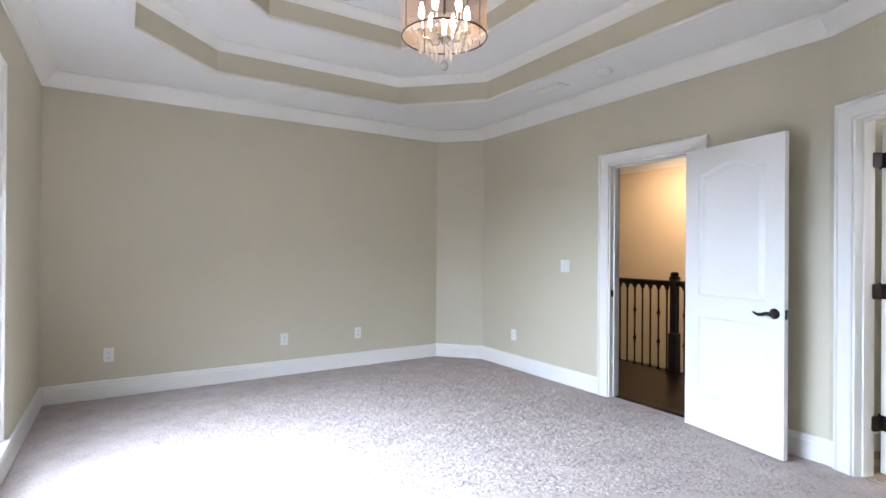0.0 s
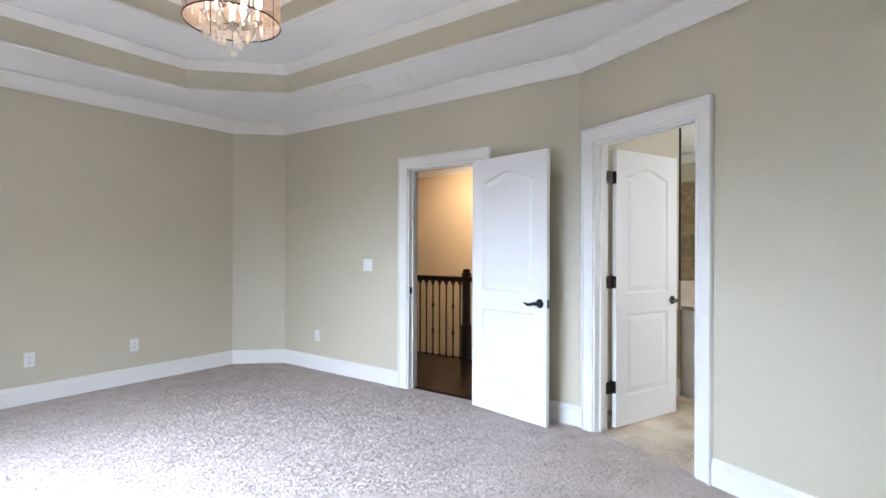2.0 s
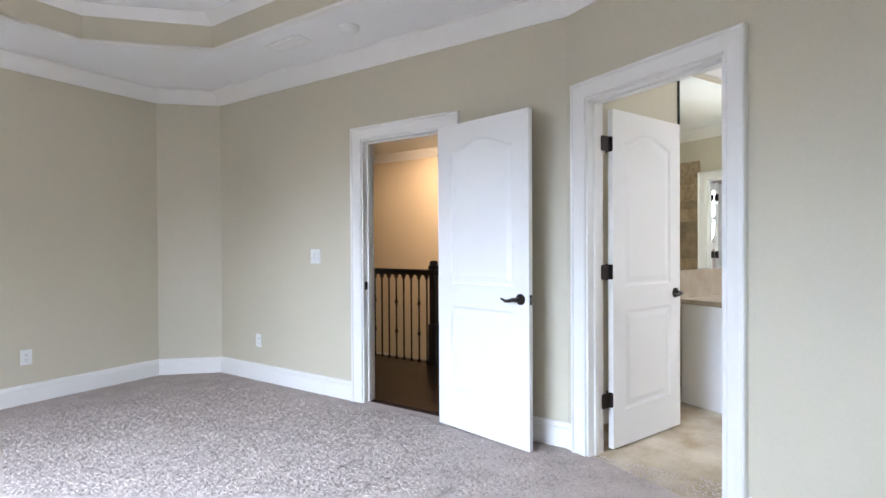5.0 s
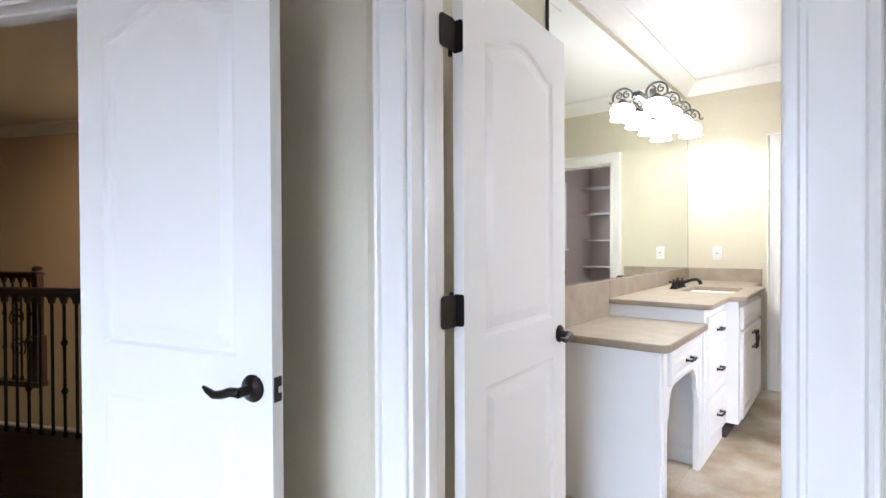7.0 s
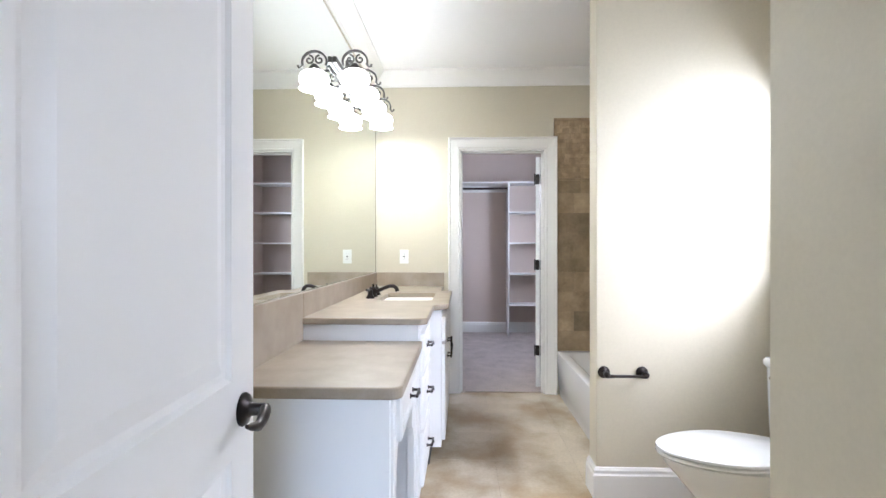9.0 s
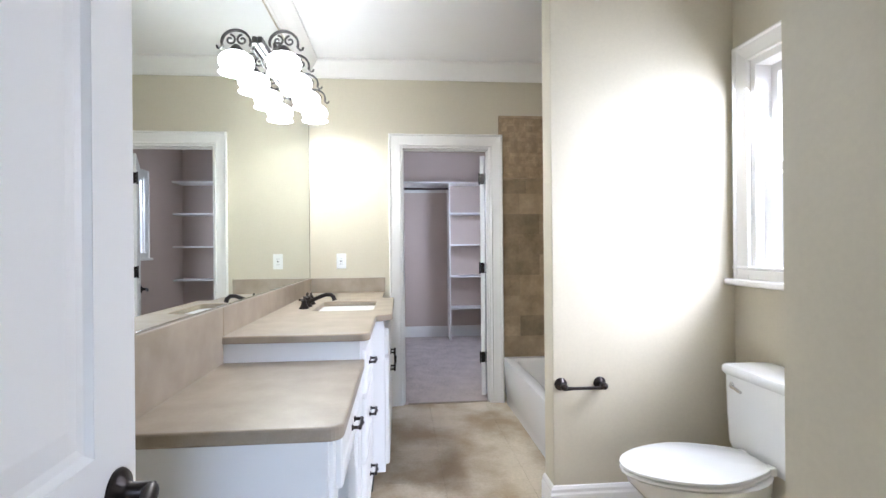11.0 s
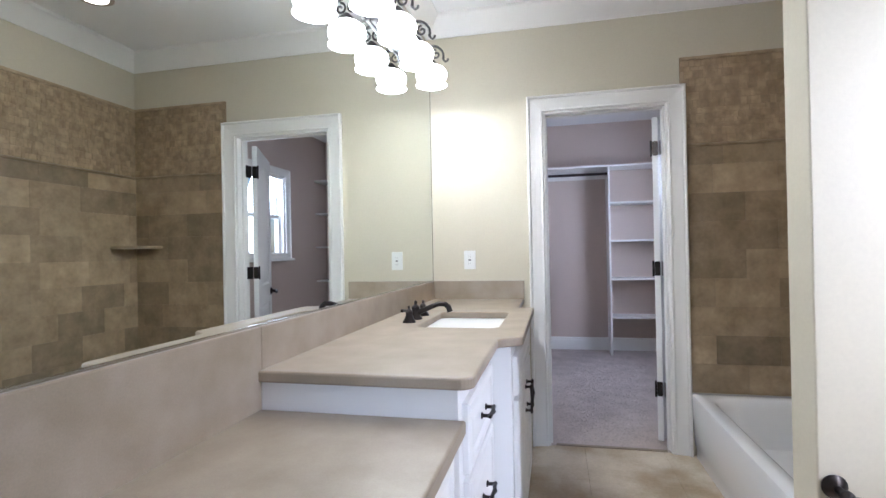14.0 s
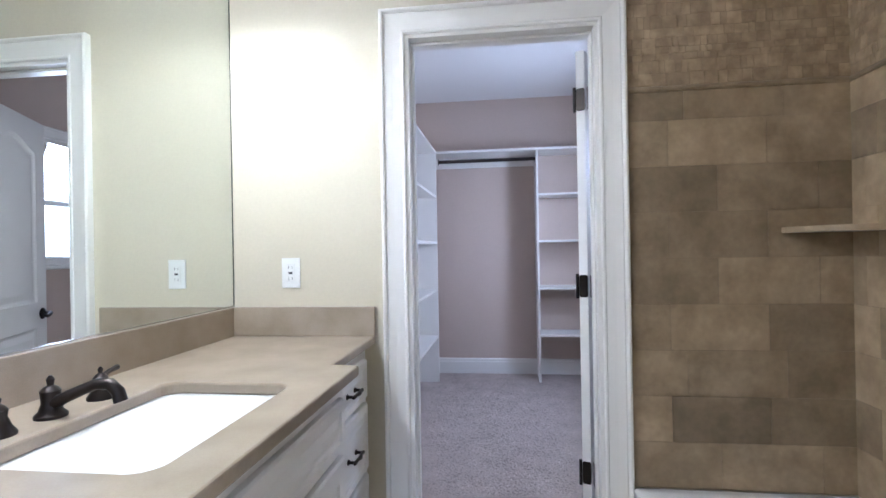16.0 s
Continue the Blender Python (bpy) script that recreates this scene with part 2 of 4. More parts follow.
def between(p, q):
    """Frame at p whose x axis runs to q, z up; interior lies towards +y."""
    p, q = Vector((*p, 0)), Vector((*q, 0))
    d = (q - p).normalized()
    return Matrix(((d.x, -d.y, 0, p.x), (d.y, d.x, 0, p.y), (0, 0, 1, 0), (0, 0, 0, 1))), (q - p).length


def wall(name, p, q, height, openings, mat, label, thick=0.12, grow0=0.0, grow1=0.0, base=0.0):
    """A wall from p to q with real openings (s0, s1, z0, z1); its thickness lies to the right of the way from p to q."""
    m, length = between(p, q)
    bm, s = bmesh.new(), -grow0
    for s0, s1, z0, z1 in sorted(openings):
        box(bm, s, s0, -thick, 0, base, height)
        if z0 > base:
            box(bm, s0, s1, -thick, 0, base, z0)
        box(bm, s0, s1, -thick, 0, z1, height)
        s = s1
    box(bm, s, length + grow1, -thick, 0, base, height)
    bmesh.ops.transform(bm, matrix=m, verts=bm.verts)
    return setting(name, bm, mat, label, "wall"), m


CASING = ((0.0, 0.0), (0.0, 0.013), (0.004, 0.017), (0.011, 0.017), (0.014, 0.014), (0.020, 0.0145), (0.048, 0.018), (0.074, 0.023), (0.078, 0.022), (0.082, 0.032), (0.088, 0.035), (0.094, 0.033), (0.097, 0.028), (0.097, 0.0))
BASE = ((0.0, 0.0), (0.020, 0.0), (0.020, 0.115), (0.015, 0.124), (0.015, 0.138), (0.008, 0.150), (0.0, 0.152))
CROWN = ((0.0, 0.0), (0.0, -0.125), (0.012, -0.125), (0.018, -0.112), (0.040, -0.085), (0.075, -0.050), (0.095, -0.026), (0.105, -0.018), (0.105, 0.0))


def casing(name, m, s0, s1, z1, inner=True, outer=True, thick=0.12, label="white moulded door casing around an opening"):
    """Casing on both faces of a wall, and the jamb lining with its stop."""
    holder = thing(name, label, "door frame", at=m, kind="structure")
    if inner:
        part("casing", sweep(bmesh.new(), [(s1, 0, 0), (s1, 0, z1), (s0, 0, z1), (s0, 0, 0)], (0, 1, 0), CASING), TRIM, holder)
    if outer:
        part("casing", sweep(bmesh.new(), [(s0, -thick, 0), (s0, -thick, z1), (s1, -thick, z1), (s1, -thick, 0)], (0, -1, 0), CASING), TRIM, holder)
    bm = bmesh.new()
    box(bm, s0 - 0.001, s0 + 0.014, -thick - 0.004, 0.004, 0, z1)
    box(bm, s1 - 0.014, s1 + 0.001, -thick - 0.004, 0.004, 0, z1)
    box(bm, s0 + 0.014, s1 - 0.014, -thick - 0.004, 0.004, z1 - 0.014, z1 + 0.001)
    part("jamb", bm, TRIM, holder)
    bm = bmesh.new()
    box(bm, s0 + 0.0138, s0 + 0.025, -0.080, -0.043, 0, z1 - 0.026, 0.003)
    box(bm, s1 - 0.025, s1 - 0.0138, -0.080, -0.043, 0, z1 - 0.026, 0.003)
    box(bm, s0 + 0.014, s1 - 0.014, -0.080, -0.043, z1 - 0.0255, z1 - 0.0138, 0.003)
    part("stop_moulding", bm, TRIM, holder)
    return holder


def lever(parent, m, flip=1):
    """A curved lever handle on a round rose; m: rose centre on the face, z outwards, x towards the lever's end."""
    bm = lathe(bmesh.new(), [(0.033, 0), (0.034, 0.004), (0.030, 0.010), (0.018, 0.014), (0.013, 0.02), (0.012, 0.05)], m)
    rose = part("rose", bm, BRONZE, parent, "dark bronze rose", True)
    pts = [(0, 0, 0.045), (0.02, 0.002, 0.052), (0.045, -0.006, 0.055), (0.07, -0.010, 0.055), (0.095, -0.002, 0.053), (0.112, 0.004, 0.050)]
    part("handle", tube(bmesh.new(), [m @ Vector((x, y * flip, z)) for x, y, z in pts], 0.011, 10, [1.1, 1.05, 1, 0.9, 0.7, 0.35]), BRONZE, parent, "dark bronze lever handle", True)
    return rose


def arch_outline(x0, x1, z0, z1, rise):
    pts = [(x0, z0), (x1, z0), (x1, z1 - rise)]
    if rise:
        for i in range(1, 12):
            k = i / 12
            f = 0.5 - 0.5 * math.cos(2 * math.pi * min(max((k - 0.0), 0), 1))
            pts.append((x1 + (x0 - x1) * k, z1 - rise + rise * f ** 0.8))
    pts.append((x0, z1 - rise))
    return pts


UPRIGHT = Matrix(((1, 0, 0, 0), (0, 0, 1, 0), (0, 1, 0, 0), (0, 0, 0, 1)))      # outline (x, z), depth y


def panel_door(name, label, m, width, height=2.03, thick=0.035, knob=True, lever_sides=(1, -1), hinge_z=(0.27, 1.06, 1.83), low=0.012):
    """Two-panel arch-top door; m: hinge edge on the floor, x along the leaf, y through its thickness."""
    door = thing(name, label, "door", at=m)
    st, rail0, lock0, lock1, top = 0.115, 0.23, 0.83, 0.98, 0.12
    z0, z1 = low, low + height
    leaf = bmesh.new()
    flat = Matrix(((1, 0, 0, 0), (0, 0, -1, 0), (0, 1, 0, 0), (0, 0, 0, 1)))      # outline (x, z) with depth -y
    upper = arch_outline(st, width - st, lock1, z1 - top, 0.07)
    lower = arch_outline(st, width - st, rail0, lock0, 0.0)
    frame_bm = plate([(0, z0), (width, z0), (width, z1), (0, z1)], [upper, lower], 0, thick)
    bmesh.ops.transform(frame_bm, matrix=flat, verts=frame_bm.verts)
    part("stile_and_rail", frame_bm, DOOR, door)
    for outline in (upper, lower):
        bm = prism(bmesh.new(), outline, thick * 0.5 - 0.004, thick * 0.5 + 0.004, flat)
        cx, cz = sum(p[0] for p in outline) / len(outline), (min(p[1] for p in outline) + max(p[1] for p in outline)) / 2
        hw, hh = (width - 2 * st) / 2, (max(p[1] for p in outline) - min(p[1] for p in outline)) / 2
        def inset(d, o=outline, cx=cx, cz=cz, hw=hw, hh=hh):
            return [(cx + (x - cx) * (hw - d) / hw, cz + (z - cz) * (hh - d) / hh) for x, z in o]
        for side in (0, 1):
            y = lambda d: -d if side == 0 else -(thick - d)
            rings = [[(x, y(dep), z) for x, z in inset(d)] for d, dep in ((0.0, 0.001), (0.008, 0.009), (0.020, 0.011), (0.055, 0.003))]
            loft(bm, rings, False, True)
        part("door_panel", bm, DOOR, door)
    for z in hinge_z:
        bm = prism(bmesh.new(), round_rect(-thick, -0.001, z - 0.045, z + 0.045, 0.008, 3), -0.003, 0.0, Matrix(((0, 0, 1, 0), (1, 0, 0, 0), (0, 1, 0, 0), (0, 0, 0, 1))))
        hinge = part("hinge", bm, BRONZE, door, "dark bronze butt hinge")
        part("knuckle", tube(bmesh.new(), [(-0.004, 0.006, z - 0.05), (-0.004, 0.006, z + 0.05)], 0.0065, 10), BRONZE, door, "dark bronze hinge knuckle", True)
    hz = 0.91
    for side in lever_sides:
        face = Matrix(((-1, 0, 0, width - 0.06), (0, 0, 1 if side > 0 else -1, 0.0 if side > 0 else -thick), (0, 1, 0, hz), (0, 0, 0, 1)))
        lever(door, face)
    part("latch_plate", boxed(width, width + 0.0015, -thick * 0.85, -thick * 0.15, hz - 0.03, hz + 0.03), BRONZE, door, "dark bronze latch plate")
    part("latch_bolt", boxed(width + 0.0014, width + 0.009, -thick * 0.66, -thick * 0.34, hz - 0.008, hz + 0.008, 0.002), CHROME, door, "bright metal latch bolt")
    return door


# ---- bedroom shell ----
H = 2.74
A0, A1, B0, B1 = 0.63, 4.835, -0.15, 5.69
P0, P2, P3, P4, P5 = [tuple(bed(a, b).xy) for a, b in ((A0, B0), (A1, 1.775), (A1, 5.27), (4.44, B1), (A0, B1))]
P1 = (3.585, 1.567)
WIN_L = (1.76, 4.16, 0.25, 2.20)
BATH_O = (2.745 - P1[1], 3.550 - P1[1], 0, 2.080)
HALL_O = (2.624 - 1.775, 3.426 - 1.775, 0, 2.062)
wall("wall_back", P0, P1, 2.9, [], WALL, "plain sage beige painted bedroom wall")
_, M_BATH = wall("wall_bath", P1, P2, 2.9, [BATH_O], WALL, "sage beige painted wall with a doorway to the bathroom", grow0=0.0)
_, M_HALL = wall("wall_hall", P2, P3, 2.9, [HALL_O], WALL, "sage beige painted wall with a doorway to the hall")
wall("wall_chamfer", P3, P4, 2.9, [], WALL, "short angled sage beige painted corner wall", grow0=0.05, grow1=0.05)
wall("wall_far", P4, P5, 2.9, [], WALL, "long sage beige painted bedroom wall", grow1=0.12)
_, M_LEFT = wall("wall_window", P5, P0, 2.9, [WIN_L], WALL, "sage beige painted wall with tall windows", grow1=0.12)

bm = prism(bmesh.new(), [tuple(bed(a, b).xy) for a, b in ((A0 - 0.12, B0 - 0.12), (3.93, B0 - 0.12), (4.89, 1.72), (A1 + 0.05, B1), (A0 - 0.12, B1 + 0.12))], -0.12, -0.002)
setting("floor_bedroom", bm, CARPET, "taupe plush carpet on the bedroom floor", "carpet")

OCT1 = [(1.86, 0.6), (3.54, 0.6), (4.166, 1.22), (4.166, 4.35), (3.535, 4.97), (1.84, 4.97), (1.238, 4.36), (1.238, 1.22)]
OCT2 = [(2.15, 1.22), (3.2, 1.22), (3.61, 1.66), (3.61, 3.80), (3.2, 4.30), (2.10, 4.31), (1.74, 3.93), (1.74, 1.66)]
R1, R2 = 0.27, 0.24
ob = setting("ceiling_bedroom", plate([(A0 - 0.12, B0 - 0.12), (3.93, B0 - 0.12), (4.90, 1.74), (4.95, 2.0), (4.95, B1 + 0.12), (A0 - 0.12, B1 + 0.12)], [OCT1], H, H + 0.03), CEIL, "white ceiling border of a tray ceiling", "ceiling")
ob.matrix_world = BED
ob = setting("ceiling_step", plate([(a, b) for a, b in ((0.9, 0.3), (4.5, 0.3), (4.5, 5.4), (0.9, 5.4))], [OCT2], H + R1, H + R1 + 0.03), CEIL, "white middle step of the tray ceiling", "ceiling")
ob.matrix_world = BED
ob = setting("ceiling_top", prism(bmesh.new(), [(1.5, 0.9), (3.95, 0.9), (3.95, 4.75), (1.5, 4.75)], H + R1 + R2, H + R1 + R2 + 0.03), CEIL, "white top of the tray ceiling", "ceiling")
ob.matrix_world = BED
for outline, z, rise in ((OCT1, H, R1), (OCT2, H + R1, R2)):
    loop = [(a, b, z) for a, b in outline]
    ob = setting("ceiling_riser", sweep(bmesh.new(), loop, (0, 0, 1), ((0, 0.001), (-0.04, 0.031), (-0.04, rise), (0, rise)), True), WALL, "sage painted upright of the tray ceiling", "ceiling")
    ob.matrix_world = BED
    ob = setting("trim_tray_crown", sweep(bmesh.new(), [(a, b, z + rise) for a, b in outline], (0, 0, 1), [(w * 0.62, h * 0.62) for w, h in CROWN], True), TRIM, "white crown moulding inside the tray ceiling", "trim")
    ob.matrix_world = BED
    ob = setting("trim_tray_edge", sweep(bmesh.new(), loop, (0, 0, 1), ((-0.03, -0.004), (0.010, -0.004), (0.012, 0.006), (0.010, 0.016), (0.0, 0.018), (-0.03, 0.018)), True), TRIM, "white bead along the tray ceiling's edge", "trim")
    ob.matrix_world = BED

room = [(*p, H) for p in (P0, P1, P2, P3, P4, P5)]
setting("trim_crown_bedroom", sweep(bmesh.new(), room, (0, 0, 1), CROWN, True), TRIM, "white crown moulding round the bedroom", "trim")
bm = sweep(bmesh.new(), [(*bed(A1, 3.524).xy, 0), (*P3, 0), (*P4, 0), (*P5, 0), (*P0, 0), (*P1, 0), (3.585, 2.646, 0)], (0, 0, 1), BASE)
setting("baseboard_bedroom", bm, TRIM, "tall white baseboard along the bedroom walls", "baseboard")
bm = sweep(bmesh.new(), [(3.585, 3.649, 0), (*P2, 0), (*bed(A1, 2.522).xy, 0)], (0, 0, 1), BASE)
setting("baseboard_corner", bm, TRIM, "white baseboard in the bent corner", "baseboard")


def window(name, label, m, s0, s1, z0, z1, thick=0.12, double=1, apron=True):
    """Sash window in a wall's opening: casing, stool and apron inside, two sashes with glass."""
    w = thing(name, label, "window", at=m, kind="structure")
    c = [(a * 0.85, b) for a, b in CASING]
    if apron:
        part("casing", sweep(bmesh.new(), [(s1, 0, z0), (s1, 0, z1), (s0, 0, z1), (s0, 0, z0)], (0, 1, 0), c), TRIM, w)
        part("window_sill", boxed(s0 - 0.11, s1 + 0.11, -0.02, 0.06, z0 - 0.028, z0 + 0.001, 0.006), TRIM, w)
        part("apron", sweep(bmesh.new(), [(s1 + 0.095, 0, z0 - 0.03), (s0 - 0.095, 0, z0 - 0.03)], (0, 1, 0), [(a * 0.95, b * 0.8) for a, b in CASING]), TRIM, w)
    else:
        part("casing", sweep(bmesh.new(), [(s0, 0, z0), (s0, 0, z1), (s1, 0, z1), (s1, 0, z0)], (0, 1, 0), c, True), TRIM, w)
    step = (s1 - s0) / double
    for i in range(double):
        a0, a1 = s0 + step * i, s0 + step * (i + 1)
        bm = bmesh.new()
        for x0, x1 in ((a0, a0 + 0.03), (a1 - 0.03, a1)):
            box(bm, x0, x1, -thick, -0.002, z0, z1)
        box(bm, a0 + 0.03, a1 - 0.03, -thick, -0.002, z1 - 0.03, z1)
        box(bm, a0 + 0.03, a1 - 0.03, -thick, -0.022, z0, z0 + 0.025)
        part("window_frame", bm, TRIM, w)
        mid = (z0 + z1) / 2
        for y, q0, q1 in ((-0.045, z0 + 0.025, mid + 0.02), (-0.08, mid - 0.02, z1 - 0.03)):
            bm = bmesh.new()
            b0, b1 = a0 + 0.03, a1 - 0.03
            box(bm, b0, b0 + 0.04, y - 0.03, y, q0, q1)
            box(bm, b1 - 0.04, b1, y - 0.03, y, q0, q1)
            box(bm, b0 + 0.04, b1 - 0.04, y - 0.03, y, q0, q0 + 0.045)
            box(bm, b0 + 0.04, b1 - 0.04, y - 0.03, y, q1 - 0.04, q1)
            sash = part("sash", bm, TRIM, w)
            pane = part("pane", boxed(b0 + 0.04, b1 - 0.04, y - 0.018, y - 0.014, q0 + 0.045, q1 - 0.04), GLASS, w)
            pane.visible_shadow = False
        part("sash_lock", boxed((a0 + a1) / 2 - 0.03, (a0 + a1) / 2 + 0.03, -0.05, -0.03, mid + 0.02, mid + 0.035, 0.004), BRONZE, w)
    return w


window("window_1", "tall white triple sash window in the bedroom", M_LEFT, *WIN_L, double=3)
casing("door_frame_bath", M_BATH, BATH_O[0], BATH_O[1], 2.080, label="white moulded casing round the bathroom doorway")
casing("door_frame_hall", M_HALL, HALL_O[0], HALL_O[1], 2.062, label="white moulded casing round the hall doorway")
ob = part("strike_plate", boxed(HALL_O[1] - 0.016, HALL_O[1] - 0.0142, -0.07, -0.012, 0.89, 0.95), BRONZE, bpy.data.objects["door_frame_hall"], "dark bronze strike plate")

# hall door, swung back into the bedroom
hinge, free = bed(4.795, 2.655), bed(4.65, 1.925)
d = (free - hinge).normalized()
panel_door("hall_door", "white two-panel arched wooden door, swung wide open", Matrix.Translation(hinge) @ Matrix.Rotation(math.atan2(d.y, d.x), 4, "Z"), 0.745)
# bathroom door, opened into the bathroom
hinge, free = Vector((3.765, 3.550, 0)), Vector((4.49, 3.593, 0))
d = (free - hinge).normalized()
panel_door("bathroom_door", "white two-panel arched wooden door, standing open", Matrix.Translation(hinge) @ Matrix.Rotation(math.atan2(d.y, d.x), 4, "Z"), 0.724, hinge_z=(0.303, 1.071, 1.835))
for z in (0.303, 1.071, 1.835):
    part("jamb_hinge", prism(bmesh.new(), round_rect(3.688, 3.754, z - 0.045, z + 0.045, 0.012, 3), 3.5325, 3.5352, UPRIGHT), BRONZE, bpy.data.objects["bathroom_door"], "dark bronze hinge leaf").matrix_parent_inverse = bpy.data.objects["bathroom_door"].matrix_world.inverted()

# ---- bathroom shell ----
BN, BE, BS = 3.875, 7.72, 1.55
wall("wall_mirror", (BE + 0.12, BN), (3.60, BN), 2.86, [], WALL, "sage beige bathroom wall behind the vanity")
_, M_EAST = wall("wall_closet_door", (BE, BS - 0.12), (BE, BN), 2.86, [(2.408 - BS + 0.12, 3.135 - BS + 0.12, 0, 2.082)], WALL, "sage beige bathroom wall with the closet doorway")
_, M_SOUTH = wall("wall_bath_window", (4.445, BS), (BE, BS), 2.86, [(5.095 - 4.445, 5.835 - 4.445, 1.10, 2.10)], WALL, "bathroom outer wall with a sash window")
wall("wall_alcove_side", (4.54, 2.45), (4.54, BS), 2.86, [], WALL, "sage beige wall beside the toilet", grow0=-0.12)
wall("wall_alcove", (3.705, 2.45), (4.54, 2.45), 2.86, [], WALL, "sage beige wall beside the bathroom door")
bm = boxed(5.95, 6.085, BS, 2.447, 0, 2.86, 0.004)
setting("wall_partition", bm, WALL, "sage beige partition wall between toilet and tub", "wall")
setting("ceiling_bathroom", boxed(3.60, BE, BS - 0.02, BN + 0.02, H, H + 0.06), CEIL, "white flat bathroom ceiling", "ceiling")
crown = [(3.705, 2.45), (4.54, 2.45), (4.54, BS), (5.95, BS), (5.95, 2.447), (6.085, 2.447), (6.085, BS), (BE, BS), (BE, BN), (3.705, BN)]
setting("trim_crown_bathroom", sweep(bmesh.new(), [(*p, H) for p in crown], (0, 0, 1), CROWN, True), TRIM, "white crown moulding round the bathroom", "trim")
bm = sweep(bmesh.new(), [(3.705, 2.646, 0), (3.705, 2.45, 0), (4.54, 2.45, 0), (4.54, BS, 0), (5.95, BS, 0), (5.95, 2.447, 0), (6.085, 2.447, 0)], (0, 0, 1), BASE)
setting("baseboard_bathroom", bm, TRIM, "tall white baseboard in the bathroom", "baseboard")
bm = sweep(bmesh.new(), [(4.95, BN, 0), (3.705, BN, 0), (3.705, 3.649, 0)], (0, 0, 1), BASE)
setting("baseboard_vanity_side", bm, TRIM, "white baseboard beside the vanity", "baseboard")
casing("door_frame_closet", M_EAST, 2.408 - BS + 0.12, 3.135 - BS + 0.12, 2.082, label="white moulded casing round the closet doorway")
window("window_2", "white double-hung sash window above the toilet", M_SOUTH, 5.095 - 4.445, 5.835 - 4.445, 1.10, 2.10)
floor_bath = setting("floor_bathroom", boxed(3.60, BE + 0.03, BS - 0.05, BN + 0.05, -0.12, -0.010), FLOOR_GROUT, "beige tiled bathroom floor", "floor")

# ---- closet shell ----
CX, CN, CS = 10.85, 3.75, 1.60
wall("wall_closet_far", (CX, CS - 0.12), (CX, CN), 2.86, [], WALL_CLOSET, "taupe painted closet end wall", grow1=0.12)
wall("wall_closet_north", (CX, CN), (BE + 0.12, CN), 2.86, [], WALL_CLOSET, "taupe painted closet side wall")
_, M_CS = wall("wall_closet_window", (BE + 0.12, CS), (CX, CS), 2.86, [(9.02 - 7.84, 9.78 - 7.84, 1.18, 2.12)], WALL_CLOSET, "taupe closet wall with a sash window")
setting("wall_closet_skin", boxed(BE + 0.12, BE + 0.124, CS, 2.30, 0, 2.86), WALL_CLOSET, "taupe painted closet entry wall", "wall")
setting("ceiling_closet", boxed(BE + 0.12, CX, CS - 0.02, CN, H, H + 0.06), CEIL, "white closet ceiling", "ceiling")
setting("floor_closet", boxed(BE + 0.03, CX, CS - 0.02, CN, -0.12, -0.002), CARPET, "taupe plush carpet in the closet", "carpet")
bm = sweep(bmesh.new(), [(BE + 0.124, CS, 0), (CX, CS, 0), (CX, CN, 0), (BE + 0.12, CN, 0)], (0, 0, 1), BASE)
setting("baseboard_closet", bm, TRIM, "white baseboard in the closet", "baseboard")
window("window_3", "white double-hung sash window in the closet", M_CS, 9.02 - 7.84, 9.78 - 7.84, 1.18, 2.12)
d = Vector((math.cos(radians(-24)), math.sin(radians(-24)), 0)).normalized()
panel_door("closet_door", "white two-panel door folded back into the closet", Matrix.Translation((BE + 0.175, 2.465, 0)) @ Matrix.Rotation(math.atan2(d.y, d.x), 4, "Z"), 0.685, hinge_z=(0.335, 1.09, 1.845))
for z in (0.335, 1.09, 1.845):
    part("jamb_hinge", boxed(BE + 0.095, BE + 0.165, 2.4225, 2.4250, z - 0.045, z + 0.045), BRONZE, bpy.data.objects["closet_door"], "dark bronze hinge leaf").matrix_parent_inverse = bpy.data.objects["closet_door"].matrix_world.inverted()
setting("threshold_closet", boxed(BE + 0.02, BE + 0.045, 2.44, 3.09, -0.01, 0.004, 0.002), material("tan_strip", (0.30, 0.24, 0.17), 0.5), "thin tan strip between tile and carpet", "threshold")

# ---- hall beyond the bedroom ----
hall = []
hall.append(setting("floor_hall", prism(bmesh.new(), [(4.955, 2.10), (6.26, 1.47), (6.26, 8.9), (4.955, 8.9)], -0.30, -0.012), RAILWOOD, "dark stained wooden hall floor", "floor"))
hall.append(setting("wall_hall_far", boxed(8.4, 8.52, 0.44, 11.0, -2.6, 2.86), WALL_HALL, "warm tan stairwell wall", "wall"))
hall.append(setting("wall_hall_end_far", boxed(4.6, 8.4, 11.0, 11.12, -2.6, 2.86), WALL_HALL, "warm tan hall end wall", "wall"))
hall.append(setting("wall_hall_near", boxed(4.75, 4.87, 5.8, 11.0, -2.6, 2.86), WALL_HALL, "warm tan hall side wall", "wall"))
hall.append(setting("ceiling_hall", prism(bmesh.new(), [(4.955, 2.10), (8.52, 0.40), (8.52, 11.1), (4.955, 11.1)], H, H + 0.06), CEIL, "white hall ceiling", "ceiling"))
hall.append(setting("trim_crown_hall", sweep(bmesh.new(), [(8.4, 0.5, H), (8.4, 11.0, H)], (0, 0, 1), CROWN), TRIM, "white crown moulding in the stairwell", "trim"))
hall.append(setting("floor_stairwell", boxed(6.3, 8.4, 1.5, 11.0, -2.7, -2.6), RAILWOOD, "dark wooden floor at the foot of the stairs", "floor"))
